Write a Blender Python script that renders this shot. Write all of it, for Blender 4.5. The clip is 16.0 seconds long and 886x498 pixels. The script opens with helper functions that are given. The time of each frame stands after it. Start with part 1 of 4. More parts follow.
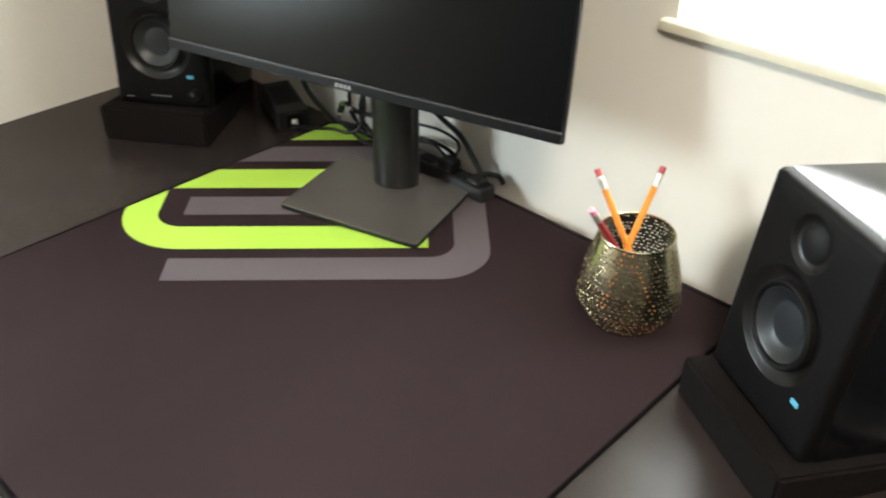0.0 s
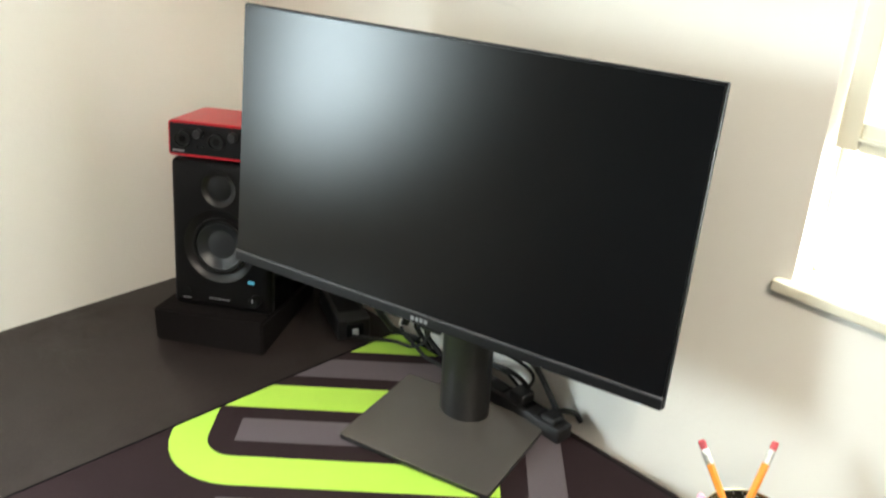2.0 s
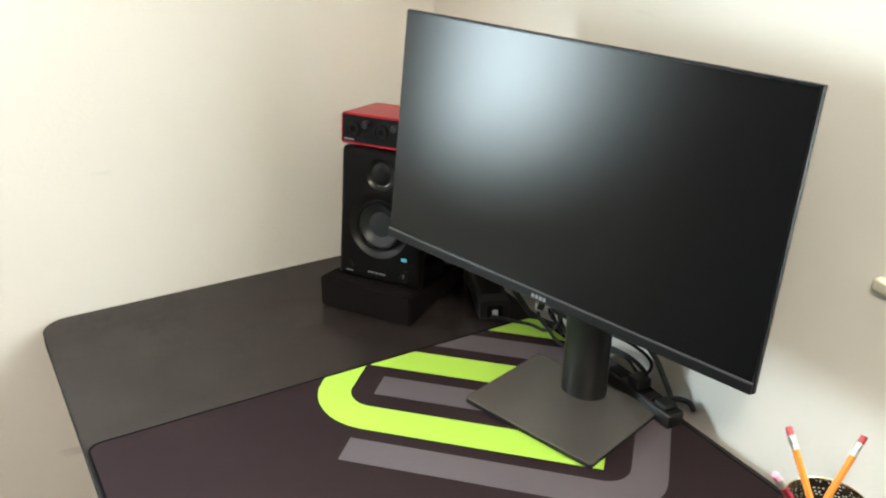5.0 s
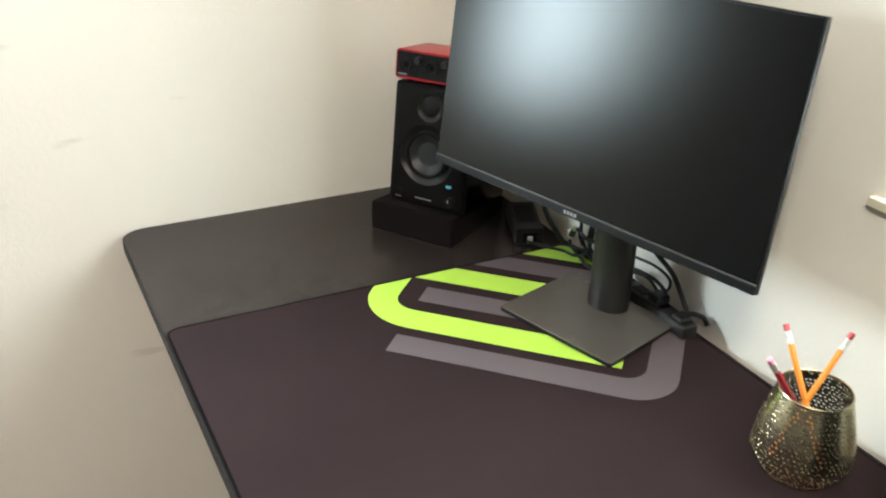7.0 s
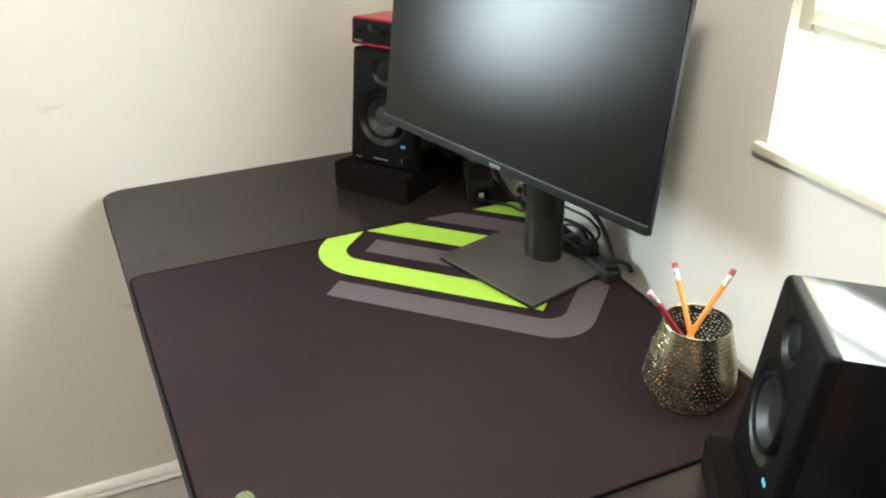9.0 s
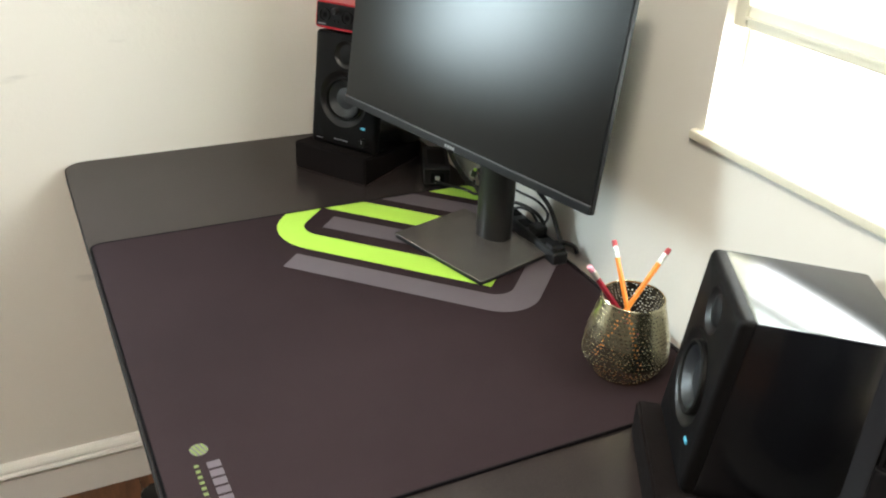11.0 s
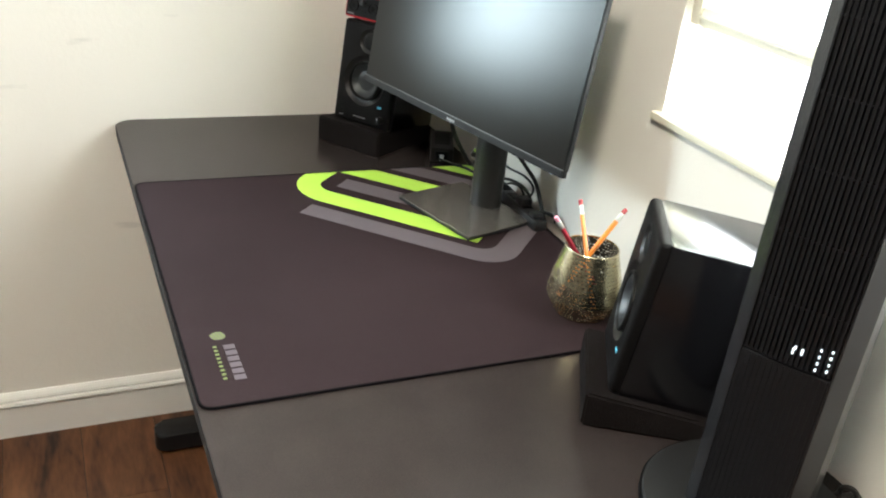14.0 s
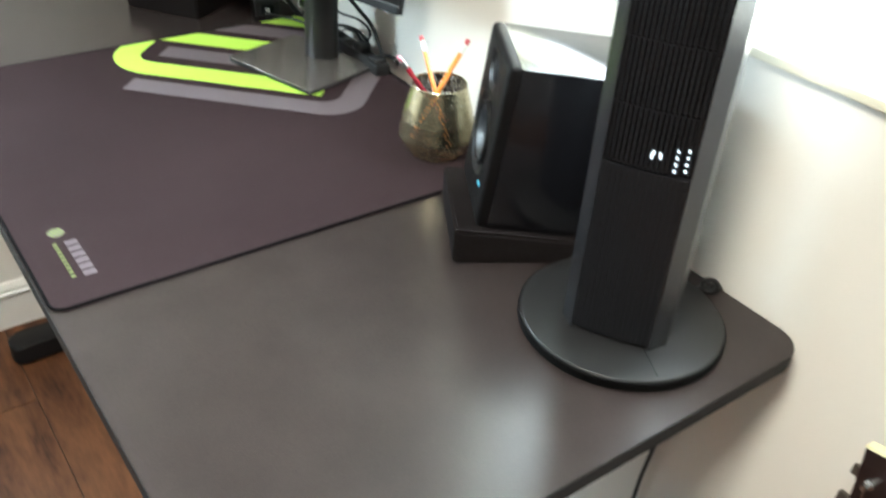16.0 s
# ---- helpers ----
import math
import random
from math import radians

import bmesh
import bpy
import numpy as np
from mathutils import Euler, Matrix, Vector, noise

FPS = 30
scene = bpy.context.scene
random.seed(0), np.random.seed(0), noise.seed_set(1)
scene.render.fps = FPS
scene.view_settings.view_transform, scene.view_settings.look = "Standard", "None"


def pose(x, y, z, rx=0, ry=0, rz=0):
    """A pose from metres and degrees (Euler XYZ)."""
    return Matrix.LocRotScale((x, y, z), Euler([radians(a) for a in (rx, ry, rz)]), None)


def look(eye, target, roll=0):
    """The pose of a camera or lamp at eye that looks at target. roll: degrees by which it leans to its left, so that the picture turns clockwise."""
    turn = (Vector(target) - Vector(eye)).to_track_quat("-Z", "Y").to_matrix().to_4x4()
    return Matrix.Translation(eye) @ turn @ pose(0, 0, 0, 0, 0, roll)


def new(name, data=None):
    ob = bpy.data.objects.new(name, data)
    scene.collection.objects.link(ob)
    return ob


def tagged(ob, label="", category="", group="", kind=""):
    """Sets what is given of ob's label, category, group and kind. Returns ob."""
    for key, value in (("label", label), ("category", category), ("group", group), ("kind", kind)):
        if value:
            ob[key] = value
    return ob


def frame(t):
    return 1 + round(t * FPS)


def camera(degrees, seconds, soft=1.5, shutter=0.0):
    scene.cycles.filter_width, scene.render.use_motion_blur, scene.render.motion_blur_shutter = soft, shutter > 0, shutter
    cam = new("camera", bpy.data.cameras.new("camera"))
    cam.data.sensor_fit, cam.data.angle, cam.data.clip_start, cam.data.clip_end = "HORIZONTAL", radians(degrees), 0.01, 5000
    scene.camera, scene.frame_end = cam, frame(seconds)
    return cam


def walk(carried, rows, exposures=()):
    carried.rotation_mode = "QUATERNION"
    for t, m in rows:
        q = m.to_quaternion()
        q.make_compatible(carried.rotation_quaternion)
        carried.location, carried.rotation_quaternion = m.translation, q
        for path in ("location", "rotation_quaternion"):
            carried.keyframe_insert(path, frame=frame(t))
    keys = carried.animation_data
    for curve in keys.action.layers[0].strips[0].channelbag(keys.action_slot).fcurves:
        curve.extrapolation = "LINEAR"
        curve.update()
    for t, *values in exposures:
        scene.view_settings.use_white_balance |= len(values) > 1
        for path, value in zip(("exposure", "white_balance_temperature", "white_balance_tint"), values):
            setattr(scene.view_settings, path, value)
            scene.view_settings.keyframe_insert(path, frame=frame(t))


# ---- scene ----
cam = camera(52.8, 16.0, 2.0, 0.5)
PATH = [
    (0, (1.189, -0.732, 1.342), (0.050, 0.472, 0.224), 0.6),
    (0.5, (1.207, -0.741, 1.348), (-0.030, 0.377, 0.244), 0.7),
    (1, (1.181, -0.767, 1.38), (-0.047, 0.439, 0.36), 3.2),
    (1.5, (1.106, -0.735, 1.404), (-0.156, 0.488, 0.45), 2.5),
    (2, (1.061, -0.688, 1.398), (-0.231, 0.58, 0.549), 2.6),
    (2.5, (1.13, -0.604, 1.383), (-0.383, 0.451, 0.611), 1.6),
    (3, (1.165, -0.639, 1.391), (-0.377, 0.321, 0.553), 2.1),
    (3.5, (1.177, -0.7, 1.404), (-0.378, 0.234, 0.562), 1.4),
    (3.7, (1.174, -0.712, 1.413), (-0.387, 0.223, 0.584), 1.2),
    (5.8, (1.202, -0.629, 1.405), (-0.367, 0.272, 0.552), -0.2),
    (6, (1.201, -0.613, 1.396), (-0.38, 0.223, 0.5), -0.6),
    (6.5, (1.229, -0.652, 1.399), (-0.351, 0.13, 0.455), 1.5),
    (7, (1.315, -0.769, 1.397), (-0.266, 0.074, 0.507), 1.7),
    (7.5, (1.383, -0.807, 1.399), (-0.124, 0.176, 0.525), 3.5),
    (8, (1.431, -0.766, 1.401), (-0.094, 0.222, 0.566), 2.2),
    (8.5, (1.461, -0.696, 1.397), (-0.112, 0.175, 0.521), 0.3),
    (9, (1.47, -0.671, 1.401), (-0.139, 0.067, 0.471), -0.2),
    (9.5, (1.467, -0.693, 1.399), (-0.13, 0.096, 0.491), 0.5),
    (9.7, (1.463, -0.699, 1.413), (-0.11, 0.118, 0.486), 0.9),
    (11.8, (1.564, -0.682, 1.389), (0.003, 0.161, 0.465), 4.6),
    (12, (1.566, -0.723, 1.387), (0.039, 0.172, 0.457), 5.1),
    (12.5, (1.607, -0.822, 1.375), (0.09, 0.094, 0.448), 5.4),
    (13, (1.677, -0.848, 1.376), (0.187, 0.135, 0.475), 3.4),
    (13.5, (1.727, -0.781, 1.385), (0.225, 0.225, 0.53), 4.5),
    (14, (1.752, -0.747, 1.388), (0.137, 0.043, 0.511), 6.6),
    (14.5, (1.771, -0.742, 1.395), (0.159, 0.076, 0.539), 6.7),
    (15, (1.724, -0.779, 1.38), (0.276, 0.281, 0.497), 6.4),
    (15.5, (1.704, -0.784, 1.37), (0.327, 0.275, 0.377), 4.2),
    (16, (1.726, -0.738, 1.361), (0.421, 0.277, 0.235), 4.1),
]
walk(cam, [(t, look(eye, target, roll)) for t, eye, target, roll in PATH], [(0.0, 0.82, 6550, 11.5), (2.0, 0.95, 6450, 10), (3.5, 0.88, 6450, 10), (6.0, 0.90, 6400, 10), (9.0, 0.77, 6400, 10), (12.0, 0.72, 6400, 10), (13.0, 0.86, 6350, 10), (15.0, 0.92, 6200, 9), (16.0, 1.31, 5950, 7)])

# ---- light ----
world = bpy.data.worlds.new("world")
scene.world = world
world.use_nodes = True
wn = world.node_tree
sky = wn.nodes.new("ShaderNodeTexSky")
sky.sky_type = "NISHITA"
sky.sun_disc = False
sky.sun_elevation, sky.sun_rotation = radians(38), radians(200)
wn.links.new(sky.outputs[0], wn.nodes["Background"].inputs[0])
wn.nodes["Background"].inputs[1].default_value = 0.12

sun_data = bpy.data.lights.new("sun", "SUN")
sun_data.energy, sun_data.angle, sun_data.color = 0.8, radians(12), (1.0, 0.96, 0.9)
new("sun", sun_data).matrix_world = look((0, 8, 7), (0.5, 0, 1))


def window_light(name, at, towards, width, height, watts, colour):
    """The sky's light at a window opening."""
    d = bpy.data.lights.new(name, "AREA")
    d.shape, d.size, d.size_y, d.energy, d.color = "RECTANGLE", width, height, watts, colour
    new(name, d).matrix_world = look(at, towards)


window_light("north_window_light", (1.28, 0.20, 1.575), (1.28, -1.0, 1.575), 1.04, 1.10, 26.0, (0.925, 0.982, 1.0))
window_light("west_window_light", (-0.183, -1.16, 1.18), (1.0, -1.16, 1.18), 0.47, 0.43, 14.5, (0.79, 0.94, 1.0))
# warm fill that brightens the walls, from an added ceiling fixture out of view
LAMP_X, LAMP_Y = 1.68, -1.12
ceiling_data = bpy.data.lights.new("warm_fill_glow", "AREA")
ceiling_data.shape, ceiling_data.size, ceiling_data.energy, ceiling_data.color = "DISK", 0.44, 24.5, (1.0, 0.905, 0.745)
new("warm_fill_glow", ceiling_data).matrix_world = look((LAMP_X, LAMP_Y, 2.36), (LAMP_X, LAMP_Y - 0.001, 0))


# ---- materials ----
def material(name, colour, rough=0.5, metal=0.0, grain=0.0, grain_scale=400.0, blotch=0.0, blotch_scale=6.0,
             bump=0.0, bump_scale=500.0, coat=0.0, vary=0.0, spec=0.5):
    m = bpy.data.materials.new(name)
    m.use_nodes = True
    n, l = m.node_tree.nodes, m.node_tree.links
    p = n["Principled BSDF"]
    p.inputs["Base Color"].default_value = (*colour, 1)
    p.inputs["Roughness"].default_value = rough
    p.inputs["Metallic"].default_value = metal
    p.inputs["Coat Weight"].default_value = coat
    p.inputs["Specular IOR Level"].default_value = spec
    where = n.new("ShaderNodeTexCoord").outputs["Object"]

    def noise_of(scale, detail=4.0):
        t = n.new("ShaderNodeTexNoise")
        t.inputs["Scale"].default_value, t.inputs["Detail"].default_value = scale, detail
        l.new(where, t.inputs["Vector"])
        return t.outputs["Fac"]

    def ramped(fac, low, high):
        r = n.new("ShaderNodeMapRange")
        r.inputs["From Min"].default_value, r.inputs["From Max"].default_value = 0.25, 0.75
        r.inputs["To Min"].default_value, r.inputs["To Max"].default_value = low, high
        l.new(fac, r.inputs["Value"])
        return r.outputs["Result"]

    value = None
    for amount, scale in ((grain, grain_scale), (blotch, blotch_scale)):
        if amount:
            f = ramped(noise_of(scale), 1 - amount, 1 + amount)
            if value is None:
                value = f
            else:
                x = n.new("ShaderNodeMath")
                x.operation = "MULTIPLY"
                l.new(value, x.inputs[0]), l.new(f, x.inputs[1])
                value = x.outputs[0]
    if vary:
        info = n.new("ShaderNodeObjectInfo")
        r = n.new("ShaderNodeMapRange")
        r.inputs["To Min"].default_value, r.inputs["To Max"].default_value = 1 - vary, 1 + vary
        l.new(info.outputs["Random"], r.inputs["Value"])
        if value is None:
            value = r.outputs["Result"]
        else:
            x = n.new("ShaderNodeMath")
            x.operation = "MULTIPLY"
            l.new(value, x.inputs[0]), l.new(r.outputs["Result"], x.inputs[1])
            value = x.outputs[0]
    if value is not None:
        mix = n.new("ShaderNodeVectorMath")
        mix.operation = "SCALE"
        mix.inputs[0].default_value = colour
        l.new(value, mix.inputs["Scale"])
        l.new(mix.outputs[0], p.inputs["Base Color"])
    if bump:
        b = n.new("ShaderNodeBump")
        b.inputs["Strength"].default_value, b.inputs["Distance"].default_value = bump, 0.002
        l.new(noise_of(bump_scale, 3.0), b.inputs["Height"])
        l.new(b.outputs[0], p.inputs["Normal"])
    return m


def glowing(name, colour, strength):
    m = bpy.data.materials.new(name)
    m.use_nodes = True
    p = m.node_tree.nodes["Principled BSDF"]
    p.inputs["Base Color"].default_value = (*colour, 1)
    p.inputs["Emission Color"].default_value = (*colour, 1)
    p.inputs["Emission Strength"].default_value = strength
    return m


def wood_floor_material():
    m = bpy.data.materials.new("walnut_laminate")
    m.use_nodes = True
    n, l = m.node_tree.nodes, m.node_tree.links
    p = n["Principled BSDF"]
    p.inputs["Roughness"].default_value = 0.45
    p.inputs["Specular IOR Level"].default_value = 0.3
    tc, info, add = n.new("ShaderNodeTexCoord"), n.new("ShaderNodeObjectInfo"), n.new("ShaderNodeVectorMath")
    shift = n.new("ShaderNodeCombineXYZ")
    far = n.new("ShaderNodeMath")
    far.operation = "MULTIPLY"
    far.inputs[1].default_value = 37.0
    l.new(info.outputs["Random"], far.inputs[0])
    l.new(far.outputs[0], shift.inputs[0]), l.new(far.outputs[0], shift.inputs[1])
    l.new(tc.outputs["Object"], add.inputs[0]), l.new(shift.outputs[0], add.inputs[1])
    stretch = n.new("ShaderNodeMapping")
    stretch.inputs["Scale"].default_value = (2.6, 11, 2)
    l.new(add.outputs[0], stretch.inputs[0])
    big = n.new("ShaderNodeTexNoise")
    big.inputs["Scale"].default_value, big.inputs["Detail"].default_value, big.inputs["Distortion"].default_value = 1.0, 6.0, 1.2
    l.new(stretch.outputs[0], big.inputs["Vector"])
    fine = n.new("ShaderNodeTexNoise")
    fine.inputs["Scale"].default_value, fine.inputs["Detail"].default_value = 9.0, 6.0
    l.new(stretch.outputs[0], fine.inputs["Vector"])
    mix = n.new("ShaderNodeMath")
    mix.operation = "MULTIPLY_ADD"
    mix.inputs[1].default_value = 0.35
    l.new(fine.outputs["Fac"], mix.inputs[0]), l.new(big.outputs["Fac"], mix.inputs[2])
    ramp = n.new("ShaderNodeValToRGB")
    e = ramp.color_ramp.elements
    e[0].position, e[0].color = 0.42, (0.018, 0.007, 0.004, 1)
    e[1].position, e[1].color = 0.85, (0.175, 0.076, 0.034, 1)
    mid = ramp.color_ramp.elements.new(0.60)
    mid.color = (0.090, 0.036, 0.0165, 1)
    l.new(mix.outputs[0], ramp.inputs[0])
    l.new(ramp.outputs[0], p.inputs["Base Color"])
    b = n.new("ShaderNodeBump")
    b.inputs["Strength"].default_value, b.inputs["Distance"].default_value = 0.25, 0.001
    l.new(fine.outputs["Fac"], b.inputs["Height"]), l.new(b.outputs[0], p.inputs["Normal"])
    return m


def wall_material():
    """Painted plaster with a light orange-peel texture, a few scuffs."""
    m = material("wall_paint", (0.796, 0.766, 0.704), 0.75, blotch=0.015, blotch_scale=2.5, bump=0.18, bump_scale=120.0, spec=0.3)
    n, l = m.node_tree.nodes, m.node_tree.links
    p = n["Principled BSDF"]
    source = p.inputs["Base Color"].links[0].from_socket
    tc, mp, t, r = n.new("ShaderNodeTexCoord"), n.new("ShaderNodeMapping"), n.new("ShaderNodeTexNoise"), n.new("ShaderNodeMapRange")
    mp.inputs["Scale"].default_value = (5, 4, 16)
    mp.inputs["Rotation"].default_value = (0.25, 0, 0)
    t.inputs["Scale"].default_value, t.inputs["Detail"].default_value = 1.3, 5.0
    r.inputs["From Min"].default_value, r.inputs["From Max"].default_value = 0.70, 0.76
    r.inputs["To Min"].default_value, r.inputs["To Max"].default_value = 1.0, 0.86
    l.new(tc.outputs["Object"], mp.inputs[0]), l.new(mp.outputs[0], t.inputs["Vector"]), l.new(t.outputs["Fac"], r.inputs["Value"])
    s = n.new("ShaderNodeVectorMath")
    s.operation = "SCALE"
    l.new(source, s.inputs[0]), l.new(r.outputs["Result"], s.inputs["Scale"]), l.new(s.outputs[0], p.inputs["Base Color"])
    return m


def glass_material():
    """A thin clear pane: straight through, with a faint mirror gloss."""
    m = bpy.data.materials.new("window_glass")
    m.use_nodes = True
    n, l = m.node_tree.nodes, m.node_tree.links
    n.remove(n["Principled BSDF"])
    t, g, mix = n.new("ShaderNodeBsdfTransparent"), n.new("ShaderNodeBsdfGlossy"), n.new("ShaderNodeMixShader")
    t.inputs["Color"].default_value = (0.95, 0.98, 0.96, 1)
    g.inputs["Roughness"].default_value = 0.0
    mix.inputs[0].default_value = 0.05
    l.new(t.outputs[0], mix.inputs[1]), l.new(g.outputs[0], mix.inputs[2])
    l.new(mix.outputs[0], n["Material Output"].inputs[0])
    return m


def outside_material(name, strength, tint):
    """The washed-out brightness outside, with a hint of green far off."""
    m = bpy.data.materials.new(name)
    m.use_nodes = True
    n, l = m.node_tree.nodes, m.node_tree.links
    n.remove(n["Principled BSDF"])
    e, t, r, tc = n.new("ShaderNodeEmission"), n.new("ShaderNodeTexNoise"), n.new("ShaderNodeValToRGB"), n.new("ShaderNodeTexCoord")
    t.inputs["Scale"].default_value, t.inputs["Detail"].default_value = 0.9, 5.0
    a = r.color_ramp.elements
    a[0].position, a[0].color = 0.34, (0.55, 0.72, 0.62, 1)
    a[1].position, a[1].color = 0.52, (*tint, 1)
    l.new(tc.outputs["Object"], t.inputs["Vector"]), l.new(t.outputs["Fac"], r.inputs[0]), l.new(r.outputs[0], e.inputs[0])
    e.inputs[1].default_value = strength
    l.new(e.outputs[0], n["Material Output"].inputs[0])
    return m


def screen_material():
    """Anti-glare screen: near-black, with a soft short-tailed reflection."""
    m = bpy.data.materials.new("matte_screen")
    m.use_nodes = True
    n, l = m.node_tree.nodes, m.node_tree.links
    n.remove(n["Principled BSDF"])
    d, g, mix, fr = n.new("ShaderNodeBsdfDiffuse"), n.new("ShaderNodeBsdfGlossy"), n.new("ShaderNodeMixShader"), n.new("ShaderNodeFresnel")
    d.inputs["Color"].default_value = (0.0032, 0.0038, 0.0046, 1)
    g.distribution = "BECKMANN"
    g.inputs["Color"].default_value = (0.80, 0.82, 0.82, 1)
    g.inputs["Roughness"].default_value = 0.276
    fr.inputs["IOR"].default_value = 1.47
    l.new(fr.outputs[0], mix.inputs[0]), l.new(d.outputs[0], mix.inputs[1]), l.new(g.outputs[0], mix.inputs[2])
    l.new(mix.outputs[0], n["Material Output"].inputs[0])
    return m


WALL = wall_material()
# dark colour for the unseen walls, to dim the room's reflections and bounce
DARKWALL = material("unseen_dark_wall", (0.17, 0.165, 0.16), 0.7, blotch=0.03, blotch_scale=3, bump=0.3, bump_scale=130)
CEILING = material("ceiling_paint", (0.80, 0.79, 0.76), 0.85, blotch=0.015, bump=0.3, bump_scale=160)
TRIM = material("trim_paint", (0.83, 0.81, 0.77), 0.35, blotch=0.03, blotch_scale=9, bump=0.1, bump_scale=60)
SASH = material("cream_window_paint", (0.74, 0.70, 0.56), 0.4, blotch=0.04, blotch_scale=9)
FLOOR = wood_floor_material()
GAP = material("floor_gap", (0.02, 0.011, 0.007), 0.8)
GLASS = glass_material()
DESKTOP = material("black_desk_laminate", (0.0285, 0.0222, 0.0212), 0.25, spec=0.26, grain=0.25, grain_scale=900, blotch=0.12, blotch_scale=13)
DESKEDGE = material("black_edge_band", (0.0110, 0.0100, 0.0100), 0.6, grain=0.2, spec=0.15)
STEEL = material("black_powder_coat", (0.007, 0.007, 0.008), 0.5, spec=0.3, grain=0.2)
CLOTH = material("charcoal_mat_cloth", (0.0272, 0.0172, 0.0192), 0.9, grain=0.22, grain_scale=1500, blotch=0.10, blotch_scale=5,
                 bump=0.35, bump_scale=1800, spec=0.06)


def creased(m):
    """Long shallow ripples across a cloth that has been rolled up."""
    n, l = m.node_tree.nodes, m.node_tree.links
    fine = n["Principled BSDF"].inputs["Normal"].links[0].from_node
    tc, mp, t, b = n.new("ShaderNodeTexCoord"), n.new("ShaderNodeMapping"), n.new("ShaderNodeTexNoise"), n.new("ShaderNodeBump")
    mp.inputs["Scale"].default_value = (11.0, 1.3, 1.0)
    mp.inputs["Rotation"].default_value = (0, 0, radians(38))
    t.inputs["Scale"].default_value, t.inputs["Detail"].default_value = 1.0, 2.0
    b.inputs["Strength"].default_value, b.inputs["Distance"].default_value = 0.6, 0.006
    l.new(tc.outputs["Object"], mp.inputs[0]), l.new(mp.outputs[0], t.inputs["Vector"])
    l.new(t.outputs["Fac"], b.inputs["Height"]), l.new(b.outputs[0], fine.inputs["Normal"])


creased(CLOTH)
LIME = material("lime_print", (0.42, 0.67, 0.080), 0.75, grain=0.06, grain_scale=1500, bump=0.3, bump_scale=1800, spec=0.3)
GREY_PRINT = material("grey_print", (0.105, 0.086, 0.096), 0.8, grain=0.10, grain_scale=1500, bump=0.3, bump_scale=1800, spec=0.3)
DULL_LIME = material("dull_lime_print", (0.130, 0.165, 0.048), 0.8, grain=0.2, grain_scale=900)
PALE_PRINT = material("pale_print", (0.088, 0.068, 0.080), 0.8, grain=0.1, grain_scale=900)
STITCH = material("black_edging", (0.0045, 0.004, 0.0045), 0.9, grain=0.4, grain_scale=700, bump=0.6, bump_scale=900, spec=0.04)
SCREEN = screen_material()
BEZEL = material("monitor_plastic", (0.0065, 0.0065, 0.0072), 0.45, grain=0.15, spec=0.22)
BEZEL_LIP = material("bezel_lip", (0.075, 0.075, 0.078), 0.35)
STANDBASE = material("warm_grey_metal", (0.165, 0.150, 0.138), 0.24, metal=0.6, grain=0.10, grain_scale=1200, blotch=0.06, blotch_scale=14,
                     bump=0.05, bump_scale=1500)
STEM = material("dark_stand_metal", (0.020, 0.0195, 0.0195), 0.36, metal=0.3, grain=0.1)
SILVER = material("silver_print", (0.30, 0.30, 0.31), 0.35, metal=0.5)
VINYL = material("black_speaker_vinyl", (0.0036, 0.0036, 0.0046), 0.19, grain=0.2, grain_scale=1500, spec=0.95)
BAFFLE = material("speaker_baffle", (0.0052, 0.0046, 0.0048), 0.48, spec=0.10, grain=0.2, grain_scale=1600, bump=0.2, bump_scale=1500)
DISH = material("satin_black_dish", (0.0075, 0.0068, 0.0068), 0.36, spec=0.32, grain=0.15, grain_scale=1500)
RUBBER = material("black_rubber", (0.005, 0.005, 0.005), 0.6, grain=0.2, spec=0.15)
CONE = material("woofer_cone", (0.019, 0.021, 0.024), 0.36, grain=0.25, grain_scale=700, bump=0.10, bump_scale=700, spec=0.4)
DOME = material("tweeter_dome", (0.006, 0.006, 0.0065), 0.6, spec=0.2)
LED = glowing("blue_led", (0.08, 0.36, 0.52), 0.18)
WHITE_LED = glowing("white_led", (0.80, 0.92, 1.0), 0.8)
FOAM = material("dark_foam", (0.0088, 0.0068, 0.0068), 0.95, grain=0.5, grain_scale=500, bump=0.9, bump_scale=600, spec=0.1)
RED = material("red_anodised", (0.50, 0.012, 0.026), 0.33, metal=0.35, grain=0.05)
FACE = material("black_faceplate", (0.007, 0.007, 0.008), 0.5, spec=0.15)
OLDNICKEL = material("worn_nickel", (0.16, 0.14, 0.12), 0.35, metal=0.9)
CHROME = material("chrome", (0.65, 0.65, 0.66), 0.18, metal=1.0)
BRASS = material("antique_brass", (0.61, 0.55, 0.37), 0.24, metal=1.0, grain=0.10, grain_scale=500, blotch=0.14, blotch_scale=40, bump=0.05, bump_scale=90)
# dark copy of the brass, painting the shade inside the cup
SHADED_BRASS = material("shaded_brass", (0.045, 0.035, 0.024), 0.5, metal=0.6, grain=0.2, grain_scale=500, blotch=0.2, blotch_scale=40)
PENCIL = material("orange_pencil_paint", (0.84, 0.27, 0.035), 0.35, grain=0.06, coat=0.3)
FERRULE = material("ferrule", (0.72, 0.72, 0.68), 0.3, metal=0.9, bump=0.5, bump_scale=700)
ERASER = material("red_eraser", (0.46, 0.075, 0.085), 0.8, grain=0.2)
PINK = material("pink_eraser", (0.80, 0.32, 0.42), 0.8, grain=0.1)
CRIMSON = material("crimson_paint", (0.30, 0.010, 0.030), 0.35, coat=0.3)
BLACKPLASTIC = material("black_plastic", (0.010, 0.010, 0.011), 0.40, grain=0.2, bump=0.15, bump_scale=1200)
